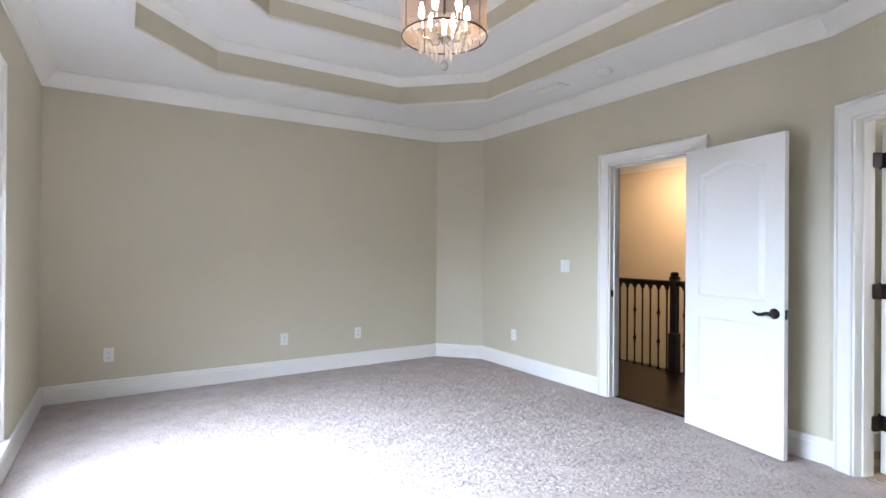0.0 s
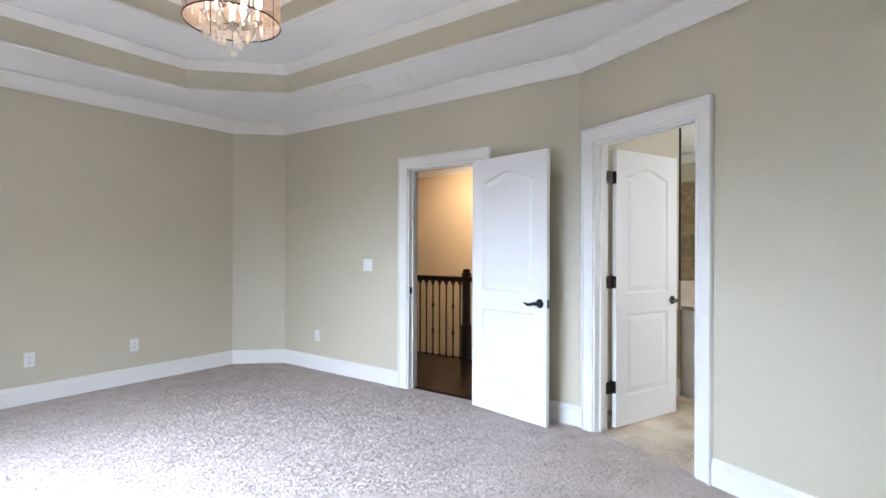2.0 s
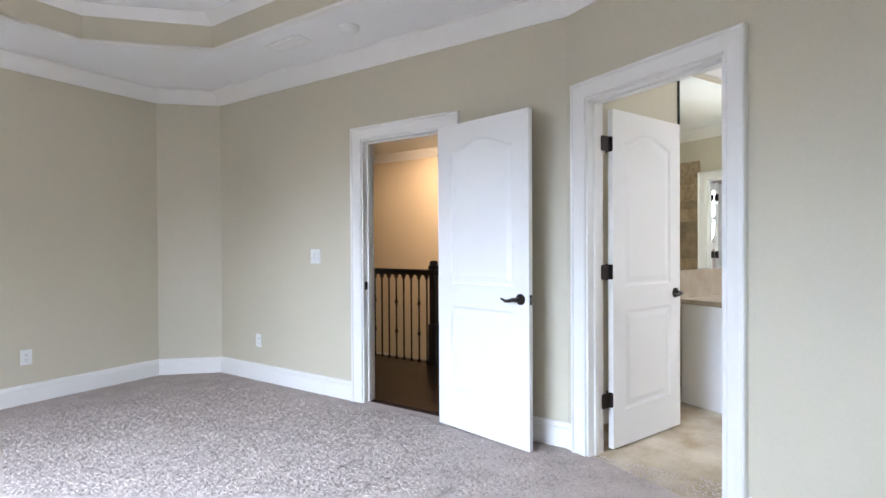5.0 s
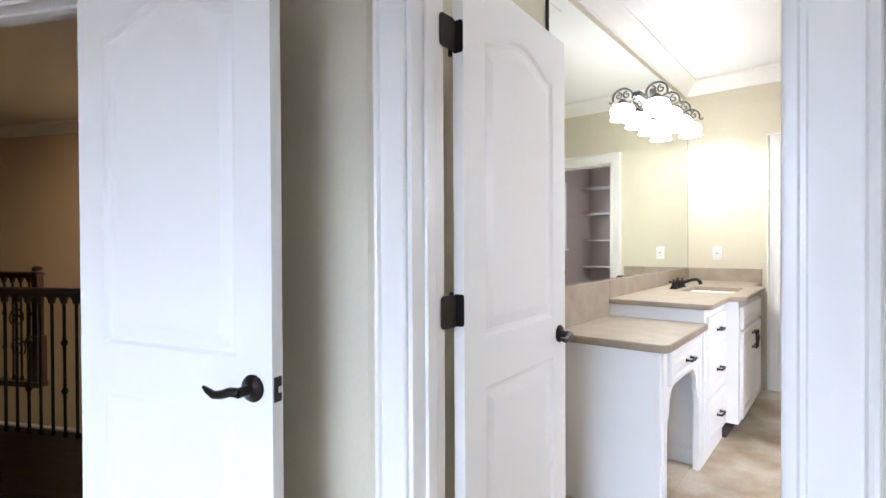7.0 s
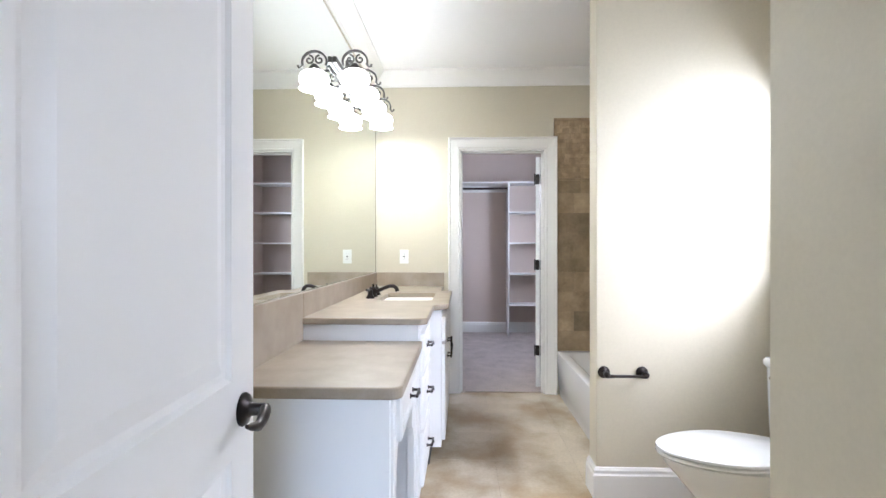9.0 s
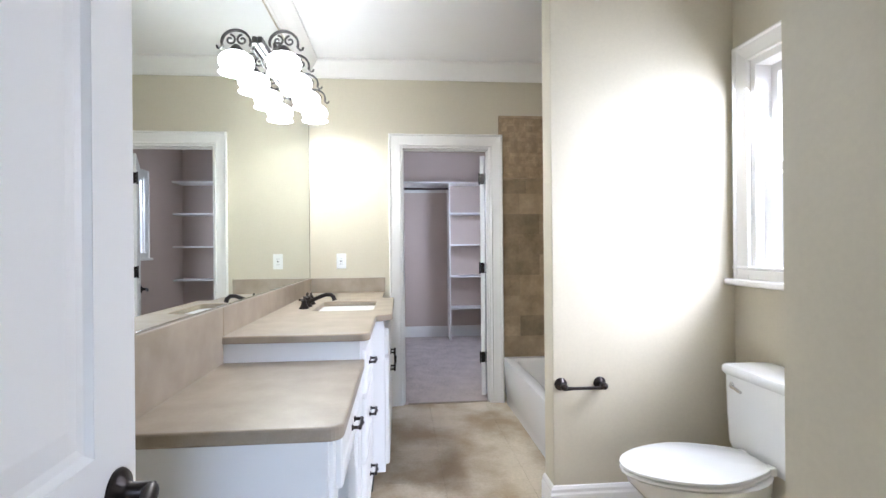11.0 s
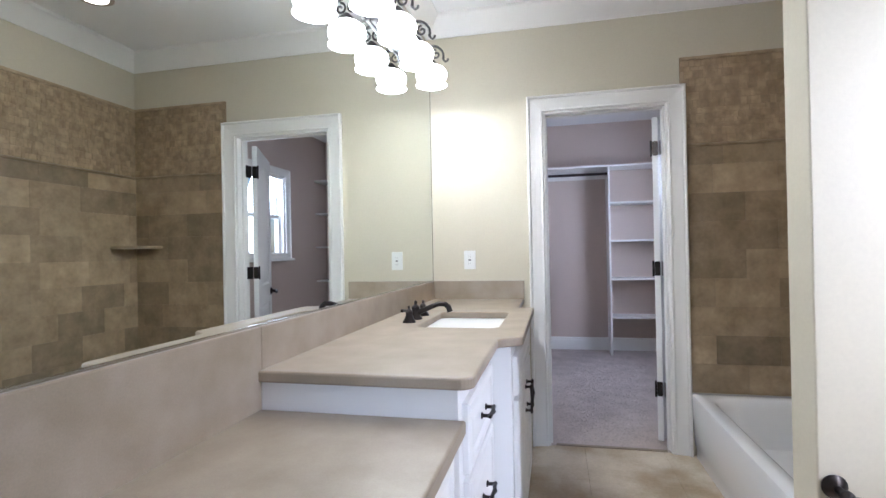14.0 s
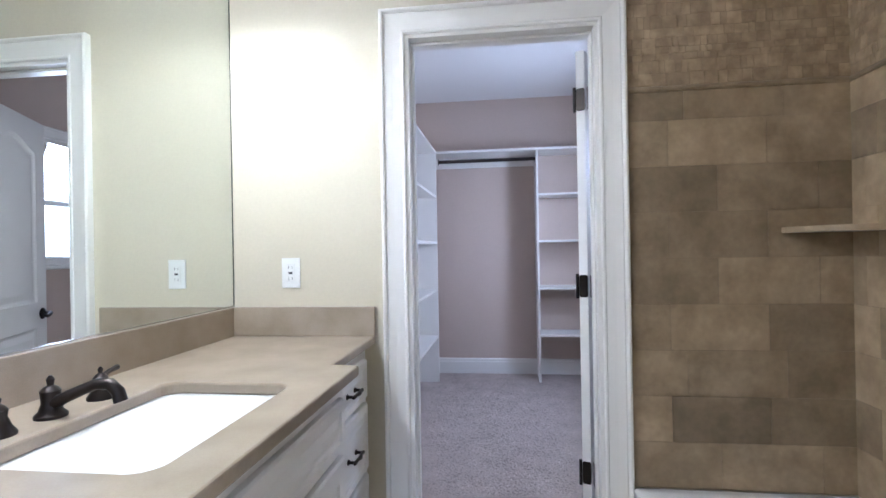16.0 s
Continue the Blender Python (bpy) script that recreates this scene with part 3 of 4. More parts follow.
hall.append(setting("trim_stair_skirt", boxed(6.26, 6.30, 1.5, 8.9, -0.34, 0.012), TRIM, "white fascia along the edge of the hall floor", "trim"))
for ob in hall:
    ob.matrix_world = BED
lamp = new("hall_lamp", bpy.data.lights.new("hall_lamp", "SPOT"))
lamp.data.energy, lamp.data.color, lamp.data.spot_size, lamp.data.spot_blend, lamp.data.shadow_soft_size = 300, (1.0, 0.72, 0.46), radians(120), 0.8, 0.06
lamp.matrix_world = look(bed(7.3, 4.4, 2.70), bed(8.4, 5.4, 1.0))
can = thing("recessed_downlight", "lit recessed downlight in the hall ceiling", "ceiling light", at=BED @ pose(7.3, 4.4, H))
part("trim_ring", lathe(bmesh.new(), [(0.075, -0.004), (0.095, -0.004), (0.097, 0.0), (0.075, 0.0)], n=24), TRIM, can)
part("bulb", lathe(bmesh.new(), [(0.001, -0.001), (0.07, -0.001), (0.07, 0.0)], n=24), HALLCAN, can)


def railing(name, label, a, b0, b1, newels, z=0.0, top=0.93):
    r = thing(name, label, "railing", at=BED)
    prof = ((-0.03, 0), (-0.034, 0.02), (-0.03, 0.04), (-0.015, 0.052), (0.015, 0.052), (0.03, 0.04), (0.034, 0.02), (0.03, 0))
    part("handrail", sweep(bmesh.new(), [(a, b0, z + top), (a, b1, z + top)], (0, 0, 1), prof), RAILWOOD, r, "dark espresso wooden handrail", True)
    n = round((b1 - b0) / 0.102)
    step = (b1 - b0) / n
    bm = bmesh.new()
    for i in range(n):
        y0 = b0 + step * i
        arc = [(y0, z + top), (y0 + step, z + top), (y0 + step, z + top - 0.055)]
        arc += [(y0 + step / 2 + (step / 2 - 0.014) * math.cos(k), z + top - 0.05 + 0.045 * math.sin(k)) for k in [math.pi * j / 8 for j in range(9)]]
        arc += [(y0, z + top - 0.055)]
        prism(bm, arc, a - 0.012, a + 0.012, Matrix(((0, 0, 1, 0), (1, 0, 0, 0), (0, 1, 0, 0), (0, 0, 0, 1))))
    part("scalloped_fillet", bm, RAILWOOD, r, "scalloped dark wooden fillet under the handrail")
    for i in range(n + 1):
        y = b0 + step * i
        if any(abs(y - q) < 0.06 for q in newels):
            continue
        bm = boxed(a - 0.0065, a + 0.0065, y - 0.0065, y + 0.0065, z - 0.01, z + top - 0.04)
        lathe(bm, [(0.014, z - 0.01), (0.015, z + 0.015), (0.009, z + 0.03)], Matrix.Translation((a, y, 0)), 8)
        if i % 3 == 1:
            for k in (0.30, 0.62):
                lathe(bm, [(0.007, z + k - 0.05), (0.014, z + k - 0.042), (0.008, z + k - 0.03), (0.022, z + k), (0.008, z + k + 0.03), (0.014, z + k + 0.042), (0.007, z + k + 0.05)], Matrix.Translation((a, y, 0)), 8)
        part("baluster", bm, IRON, r)
    for y in newels:
        bm = boxed(a - 0.045, a + 0.045, y - 0.045, y + 0.045, z - 0.012, z + 0.42, 0.004)
        box(bm, a - 0.034, a + 0.034, y - 0.034, y + 0.034, z + 0.42, z + 1.0, 0.003)
        box(bm, a - 0.042, a + 0.042, y - 0.042, y + 0.042, z + 0.985, z + 1.0, 0.003)
        lathe(bm, [(0.05, z + 1.0), (0.062, z + 1.012), (0.055, z + 1.024), (0.04, z + 1.03), (0.045, z + 1.06), (0.028, z + 1.075)], Matrix.Translation((a, y, 0)), 16)
        part("newel_post", bm, RAILWOOD, r, "square dark wooden newel post")
    return r


railing("stair_railing", "dark wooden handrail with iron balusters along the stairwell", 6.19, 1.62, 7.6, (3.66,))
landing = setting("floor_landing", boxed(7.20, 7.30, 6.0, 9.25, -0.06, -0.012), RAILWOOD, "dark wooden curb under the landing railing", "floor")
landing.matrix_world = BED
railing("landing_railing", "dark wooden railing with iron balusters on the landing", 7.25, 6.05, 9.2, (6.05,), 0.0, 0.97)
rail = bpy.data.objects["landing_railing"]
for k in range(2):
    for cz, s in ((0.30, 1), (0.58, -1)):
        bm = tube(bmesh.new(), [(7.25, 6.30 + 0.42 * k + s * (0.025 + 0.075 * i / 24) * math.cos(i * 0.42), cz + (0.025 + 0.075 * i / 24) * math.sin(i * 0.42)) for i in range(25)], 0.007, 6)
        part("iron_scroll", bm, IRON, rail, "black iron scroll panel", True)

# ---- bathroom fittings ----
def cup_pull(parent, x, y, z, width=0.085, vertical=False):
    """A bronze bar pull on two posts, standing off a front that faces -y."""
    bm = bmesh.new()
    half = width / 2
    ends = [(x, y, z - half), (x, y, z + half)] if vertical else [(x - half, y, z), (x + half, y, z)]
    for e in ends:
        tube(bm, [Vector(e), Vector(e) + Vector((0, -0.026, 0))], 0.0055, 8)
        lathe(bm, [(0.009, 0), (0.010, 0.003), (0.006, 0.006)], Matrix.Translation(e) @ Matrix.Rotation(radians(90), 4, "X"), 10)
    a, b = [Vector(e) + Vector((0, -0.026, 0)) for e in ends]
    d = (b - a).normalized()
    tube(bm, [a - d * 0.012, a - d * 0.004, a + d * 0.02, (a + b) / 2 + Vector((0, -0.004, 0)), b - d * 0.02, b + d * 0.004, b + d * 0.012], 0.007, 8, [0.6, 1.0, 0.75, 1.1, 0.75, 1.0, 0.6])
    return part("pull", bm, BRONZE, parent, "dark bronze bar pull", True)


def raised_front(x0, x1, y, z0, z1, depth=0.02, field=0.035):
    """A drawer or door front facing -y, with a moulded raised field."""
    bm = bmesh.new()
    def ring(i, dy):
        return [(x0 + i, y - dy, z0 + i), (x1 - i, y - dy, z0 + i), (x1 - i, y - dy, z1 - i), (x0 + i, y - dy, z1 - i)]
    loft(bm, [ring(0, 0), ring(0, depth - 0.006), ring(0.006, depth), ring(field - 0.006, depth), ring(field, depth - 0.007), ring(field + 0.008, depth - 0.007), ring(field + 0.026, depth - 0.001)], True, True)
    return bm


def drawer(cabinet, x0, x1, y, z0, z1, pull=True):
    front = part("drawer", raised_front(x0, x1, y, z0, z1, field=min(0.035, (z1 - z0) * 0.22)), CABINET, cabinet)
    if pull:
        cup_pull(front, (x0 + x1) / 2, y - 0.02, (z0 + z1) / 2)
    return front


# make-up desk
desk = thing("vanity_desk", "white knee-space vanity desk with one drawer", "vanity")
part("side_panel", boxed(4.968, 4.99, 3.335, 3.862, 0, 0.772, 0.002), CABINET, desk)
part("back_panel", boxed(4.992, 5.726, 3.842, 3.86, 0, 0.772), CABINET, desk)
part("front_post", boxed(4.992, 5.045, 3.325, 3.36, 0, 0.772, 0.003), CABINET, desk)
part("front_post", boxed(5.668, 5.728, 3.325, 3.36, 0, 0.772, 0.003), CABINET, desk)
x0, x1 = 5.046, 5.667
arch = [(x0, 0.772), (x0, 0.40), (x0 + 0.018, 0.405), (x0 + 0.022, 0.44), (x0 + 0.045, 0.455), (x0 + 0.05, 0.49)]
arch += [(x0 + 0.05 + 0.10 * (1 - math.cos(k)), 0.49 + 0.10 * math.sin(k)) for k in [radians(a) for a in (15, 30, 45, 60, 75, 90)]]
mid = [(x0 + x1 - x, z) for x, z in arch[::-1]]
bm = prism(bmesh.new(), arch + mid, 3.330, 3.352, Matrix(((1, 0, 0, 0), (0, 0, 1, 0), (0, 1, 0, 0), (0, 0, 0, 1))))
part("arched_apron", bm, CABINET, desk, "white scalloped apron over the knee space")
drawer(desk, 5.06, 5.650, 3.328, 0.605, 0.755)

# drawer stacks and sink cabinet
def drawer_unit(name, label, x0, x1, y, rows, leg=True):
    u = thing(name, label, "cabinet", "vanity cabinets")
    part("body", boxed(x0, x1, y + 0.001, 3.862, 0.09, 0.884, 0.002), CABINET, u)
    part("plinth", boxed(x0 + 0.001, x1 - 0.001, y + 0.012, 3.86, 0, 0.088), CABINET, u)
    for z0, z1 in rows:
        drawer(u, x0 + 0.045, x1 - 0.045, y, z0, z1)
    return u


drawer_unit("drawer_cabinet", "white three-drawer vanity cabinet with bronze pulls", 5.730, 6.286, 3.312, ((0.655, 0.835), (0.385, 0.635), (0.115, 0.365)))
drawer_unit("drawer_cabinet", "narrow white vanity drawer cabinet against the end wall", 7.206, 7.716, 3.312, ((0.69, 0.835), (0.42, 0.67), (0.115, 0.40)))
sink_unit = thing("sink_cabinet", "white bumped-out sink cabinet with two doors", "cabinet", "vanity cabinets")
part("body", boxed(6.290, 7.202, 3.232, 3.862, 0.10, 0.884, 0.002), CABINET, sink_unit)
# recess below the doors: its shade is put into the colour
part("toe_kick", boxed(6.295, 7.197, 3.30, 3.86, 0, 0.10), NEAR_BLACK, sink_unit)
part("false_front", raised_front(6.335, 7.157, 3.231, 0.70, 0.84), CABINET, sink_unit)
for a, b, hx in ((6.335, 6.743, 6.70), (6.749, 7.157, 6.79)):
    d = part("cabinet_door", raised_front(a, b, 3.231, 0.125, 0.68, field=0.06), CABINET, sink_unit)
    cup_pull(d, hx, 3.211, 0.585, 0.10, True)

EDGE_Z = 0.915
low_top = thing("low_countertop", "tan solid-surface vanity top with rounded edge", "countertop")
def slab(points, z0, z1, holes=()):
    bm = plate(points, holes, z0, z1)
    top = [e for e in bm.edges if len(e.link_faces) == 2 and e.calc_face_angle(0) > 1.0 and abs(e.verts[0].co.z - e.verts[1].co.z) < 1e-5]
    bmesh.ops.bevel(bm, geom=top, offset=0.006, segments=2, affect="EDGES", profile=0.5)
    return bm


def corner_cut(cx, cy, r, a0, a1, n=6):
    return [(cx + r * math.cos(radians(a0 + (a1 - a0) * i / n)), cy + r * math.sin(radians(a0 + (a1 - a0) * i / n))) for i in range(n + 1)]


pts = [(4.948, 3.852)] + corner_cut(4.948 + 0.04, 3.295 + 0.04, 0.04, 180, 270) + [(5.728, 3.295), (5.728, 3.852)]
part("top", slab(pts, 0.772, 0.810), STONE, low_top)
part("backsplash", boxed(4.935, 5.728, 3.846, 3.874, 0.772, 1.030, 0.003), STONE, low_top)

counter = thing("sink_countertop", "tan solid-surface vanity top bumped out round the sink", "countertop")
pts = [(5.712, 3.852)] + corner_cut(5.712 + 0.04, 3.272 + 0.04, 0.04, 180, 270) 
pts += corner_cut(6.235, 3.272 - 0.035, 0.035, 90, 30, 4) + corner_cut(6.325, 3.19 + 0.03, 0.03, 215, 270, 4)
pts += [(7.222, 3.19), (7.232, 3.20), (7.232, 3.272)] + [(7.718, 3.272), (7.718, 3.852)]
SINK = round_rect(6.505, 7.015, 3.302, 3.640, 0.045)
part("top", slab(pts, 0.884, EDGE_Z, [SINK]), STONE, counter)
part("backsplash", boxed(5.730, 7.698, 3.846, 3.874, 0.884, 1.030, 0.003), STONE, counter)
part("end_splash", boxed(7.699, 7.719, 3.268, 3.874, EDGE_Z, 1.030, 0.003), STONE, counter)

sink = thing("sink", "white undermount rectangular porcelain basin", "sink")
rings = [[(x, y, z) for x, y in round_rect(6.505 - i, 7.015 + i, 3.302 - i, 3.640 + i, 0.05, 5)] for i, z in ((0.02, 0.882), (-0.004, 0.882), (-0.010, 0.84), (-0.03, 0.76), (-0.07, 0.735))]
part("basin", loft(bmesh.new(), rings, False, True), PORCELAIN, sink, "", True)
part("drain", lathe(bmesh.new(), [(0.022, 0.736), (0.024, 0.739), (0.018, 0.740)], Matrix.Translation((6.767, 3.48, 0))), BRONZE, sink, "dark bronze drain", True)

tap = thing("faucet", "oil-rubbed bronze widespread faucet with two handles", "faucet")
bm = lathe(bmesh.new(), [(0.030, 0), (0.030, 0.006), (0.022, 0.014), (0.017, 0.03), (0.019, 0.055), (0.013, 0.062), (0.006, 0.066), (0.008, 0.078), (0.003, 0.086)], Matrix.Translation((6.737, 3.702, EDGE_Z)))
part("base", bm, BRONZE, tap, "", True)
spout = [(6.737, 3.702, 0.94), (6.737, 3.670, 0.955), (6.737, 3.630, 0.972), (6.737, 3.595, 0.985), (6.737, 3.565, 0.985), (6.737, 3.548, 0.970), (6.737, 3.542, 0.950)]
part("spout", tube(bmesh.new(), spout, 0.0125, 12, [1.2, 1.0, 0.95, 0.95, 1.0, 1.05, 1.1]), BRONZE, tap, "", True)
for x, s in ((6.628, -1), (6.866, 1)):
    bm = lathe(bmesh.new(), [(0.029, 0), (0.029, 0.005), (0.020, 0.018), (0.014, 0.035), (0.016, 0.048), (0.010, 0.056), (0.004, 0.060), (0.006, 0.068), (0.002, 0.074)], Matrix.Translation((x, 3.702, EDGE_Z)))
    tube(bm, [(x, 3.702, EDGE_Z + 0.048), (x + s * 0.03, 3.708, EDGE_Z + 0.055), (x + s * 0.065, 3.714, EDGE_Z + 0.058)], 0.007, 8, [1, 0.8, 1.0])
    part("tap_handle", bm, BRONZE, tap, "", True)

mirror = thing("vanity_mirror", "large frameless wall mirror above the vanity", "mirror")
part("glass", boxed(4.947, 7.716, 3.8575, 3.8740, 1.031, 2.56), MIRROR, mirror)
bm = bmesh.new()
box(bm, 4.942, 4.9465, 3.856, 3.874, 1.031, 2.562)
part("edge", bm, EDGE, mirror, "dark polished mirror edge")
part("edge", boxed(7.7164, 7.7184, 3.856, 3.874, 1.031, 2.562), EDGE, mirror)
part("bottom_channel", boxed(4.947, 7.716, 3.853, 3.8573, 1.0305, 1.0355), CHROME, mirror)


def plate_cover(name, label, m, kind="outlet"):
    """A wall plate with its outlets or rockers; m: centre on the wall, y up the wall, z off it."""
    t = thing(name, label, "electrical plate", at=m)
    half = 0.058 if kind == "switch" else 0.038
    part("cover", box(bmesh.new(), -half, half, -0.060, 0.060, 0.0, 0.006, 0.002), PLASTIC, t)
    if kind == "outlet":
        for y in (-0.021, 0.021):
            face = part("socket", prism(bmesh.new(), round_rect(-0.017, 0.017, y - 0.014, y + 0.014, 0.008, 3), 0.006, 0.0085), PLASTIC, t)
            bm = boxed(-0.0085, -0.0060, y - 0.004, y + 0.006, 0.0085, 0.0092)
            box(bm, 0.0060, 0.0085, y - 0.004, y + 0.006, 0.0085, 0.0092)
            box(bm, -0.002, 0.002, y - 0.011, y - 0.007, 0.0085, 0.0092)
            part("slot", bm, NEAR_BLACK, face)
    elif kind == "gfci":
        part("face", box(bmesh.new(), -0.017, 0.017, -0.034, 0.034, 0.006, 0.009, 0.001), PLASTIC, t)
        bm = bmesh.new()
        for y in (-0.022, 0.022):
            box(bm, -0.008, -0.006, y - 0.005, y + 0.005, 0.009, 0.0095)
            box(bm, 0.006, 0.008, y - 0.005, y + 0.005, 0.009, 0.0095)
        box(bm, -0.008, 0.008, -0.004, 0.004, 0.009, 0.0105)
        part("slot", bm, NEAR_BLACK, t)
    elif kind == "switch":
        for x in (-0.023, 0.023):
            part("rocker", box(bmesh.new(), x - 0.016, x + 0.016, -0.032, 0.032, 0.005, 0.011, 0.002), PLASTIC, t)
    return t


def on_wall(x, y, z, nx, ny):
    """Frame on a wall: z axis off the wall along (nx, ny), y axis up."""
    n = Vector((nx, ny, 0)).normalized()
    s = Vector((0, 0, 1)).cross(n)
    return Matrix(((s.x, 0, n.x, x), (s.y, 0, n.y, y), (s.z, 1, 0, z), (0, 0, 0, 1)))


outlet = plate_cover("wall_outlet", "white grounded outlet plate with a grey label beside the vanity", on_wall(4.808, BN, 0.895, 0, -1), "outlet")
part("label", boxed(0.002, 0.024, -0.049, -0.043, 0.0062, 0.0066), material("grey_print", (0.25, 0.28, 0.30), 0.6), outlet, "small grey printed label")
plate_cover("wall_outlet", "white rectangular outlet on the wall above the end splash", on_wall(BE, 3.612, 1.165, -1, 0), "gfci")
n_hall, n_far = -(BED.to_3x3() @ Vector((1, 0, 0))), -(BED.to_3x3() @ Vector((0, 1, 0)))
p = bed(A1, 3.945, 1.148)
plate_cover("light_switch", "white double rocker light switch beside the hall door", on_wall(p.x, p.y, p.z, n_hall.x, n_hall.y), "switch")
p = bed(A1, 4.70, 0.367)
plate_cover("wall_outlet", "white duplex outlet low on the bedroom wall", on_wall(p.x, p.y, p.z, n_hall.x, n_hall.y))
for a in (1.10, 2.60, 3.41):
    p = bed(a, B1, 0.367)
    plate_cover("wall_outlet", "white duplex outlet low on the bedroom wall", on_wall(p.x, p.y, p.z, n_far.x, n_far.y))

# light bar over the mirror
bar = thing("vanity_light", "four-light scrolled metal vanity light, switched on", "wall light")
LX = (6.335, 6.650, 6.965, 7.280)
part("back_bar", boxed(LX[0] - 0.06, LX[-1] + 0.06, 3.832, 3.856, 2.30, 2.335, 0.004), SCROLL, bar)
bm = bmesh.new()
for x in ((LX[1] + LX[2]) / 2 - 0.09, (LX[1] + LX[2]) / 2 + 0.09):
    box(bm, x - 0.085, x + 0.085, 3.834, 3.857, 2.255, 2.38, 0.006)
part("wall_plate", bm, SCROLL, bar)


def spiral(cx, cz, r0, r1, a0, a1, y, n=18):
    return [(cx + (r0 + (r1 - r0) * i / n) * math.cos(radians(a0 + (a1 - a0) * i / n)), y, cz + (r0 + (r1 - r0) * i / n) * math.sin(radians(a0 + (a1 - a0) * i / n))) for i in range(n + 1)]


for i, x in enumerate(LX):
    bm = bmesh.new()
    cz = 2.325
    arch = [(3.738 + 0.072 * math.cos(radians(a)), cz + 0.062 * math.sin(radians(a))) for a in range(-20, 201, 11)]
    for off in (-0.006, 0.006):
        tube(bm, [(x + off, y, z) for y, z in arch], 0.0055, 6)
    for s in (-1, 1):
        curl = [(3.738 + s * (0.030 + (0.028 - 0.022 * k / 16) * math.cos(radians(90 + 420 * k / 16))), cz + 0.012 + (0.028 - 0.022 * k / 16) * math.sin(radians(90 + 420 * k / 16))) for k in range(17)]
        tube(bm, [(x, y, z) for y, z in curl], 0.0055, 6)
    tube(bm, [(x, 3.668, cz - 0.02), (x, 3.654, cz - 0.035), (x, 3.644, cz - 0.030), (x, 3.640, cz - 0.018)], 0.006, 6)
    scroll = part("scroll_arm", bm, SCROLL, bar, "pewter scrolled arm", True)
    bm = lathe(bmesh.new(), [(0.012, 0.04), (0.022, 0.03), (0.036, 0.012), (0.040, 0.0), (0.034, -0.006)], Matrix.Translation((x, 3.738, 2.272)))
    part("shade_cap", bm, SCROLL, bar, "", True)
    prof = [(0.030, 2.275), (0.058, 2.266), (0.080, 2.248), (0.088, 2.224), (0.084, 2.203), (0.072, 2.188), (0.074, 2.179), (0.088, 2.165), (0.084, 2.163), (0.068, 2.179), (0.066, 2.19)]
    part("bulb", lathe(bmesh.new(), [(0.002, 2.150), (0.020, 2.155), (0.032, 2.170), (0.034, 2.184), (0.026, 2.202), (0.014, 2.225)], Matrix.Translation((x, 3.738, 0)), 14), BULB, bar, "glowing frosted bulb", True)
    part("shade", lathe(bmesh.new(), prof, Matrix.Translation((x, 3.738, 0)), 24), OPAL, bar, "glowing opal glass bell shade", True)
for x in [(a + b) / 2 for a, b in zip(LX, LX[1:])]:
    bm = boxed(x - 0.028, x + 0.028, 3.80, 3.826, 2.335, 2.385, 0.008)
    for k in range(8):
        a = 2 * math.pi * k / 8
        lathe(bm, [(0.010, -0.008), (0.012, 0), (0.006, 0.01)], Matrix.Translation((x + 0.026 * math.cos(a), 3.80, 2.36 + 0.026 * math.sin(a))) @ Matrix.Rotation(radians(90), 4, "X"), 8)
    part("rosette", bm, SCROLL, bar, "pewter leaf rosette", True)
    tube_bm = tube(bmesh.new(), [(x - 0.12, 3.80, 2.30), (x - 0.07, 3.80, 2.33), (x, 3.80, 2.315), (x + 0.07, 3.80, 2.33), (x + 0.12, 3.80, 2.30)], 0.007, 6)
    part("garland", tube_bm, SCROLL, bar, "", True)

# recessed light and vent in the bathroom ceiling
can = thing("recessed_downlight", "lit recessed downlight above the tub", "ceiling light", at=pose(6.93, 2.05, H))
part("trim_ring", lathe(bmesh.new(), [(0.072, -0.003), (0.09, -0.006), (0.098, -0.002), (0.099, 0.0), (0.072, 0.0)], n=28), material("can_trim", (0.45, 0.36, 0.28), 0.4), can)
part("bulb", lathe(bmesh.new(), [(0.001, -0.005), (0.068, -0.004), (0.071, -0.001)], n=28), CAN, can)
vent = thing("ceiling_vent", "white slatted air vent in the bathroom ceiling", "vent", at=pose(5.45, 3.50, H))
bm = plate([(-0.17, -0.1), (0.17, -0.1), (0.17, 0.1), (-0.17, 0.1)], [[(-0.14, -0.07), (0.14, -0.07), (0.14, 0.07), (-0.14, 0.07)]], -0.008, 0.0)
part("vent_frame", bm, TRIM, vent)
for i in range(8):
    part("slat", box(bmesh.new(), -0.14, 0.14, -0.009, 0.009, -0.002, 0.0, 0, Matrix.Translation((0, -0.06 + 0.017 * i, -0.005)) @ Matrix.Rotation(radians(35), 4, "X")), TRIM, vent)
part("backing", boxed(-0.14, 0.14, -0.07, 0.07, -0.0012, -0.0004), NEAR_BLACK, vent)

# tub
tub = thing("bathtub", "white alcove bathtub with a plain apron", "bathtub")
TX0, TX1, TY0, TY1, TZ = 6.09, 7.714, 1.556, 2.315, 0.368
outer = lambda i, z: [(x, y, z) for x, y in round_rect(TX0 + i, TX1 - i, TY0 + i, TY1 - i, 0.012, 5)]
inner = lambda i, z, r: [(x, y, z) for x, y in round_rect(TX0 + i, TX1 - i, TY0 + i * 0.8, TY1 - i * 0.8, r, 5)]
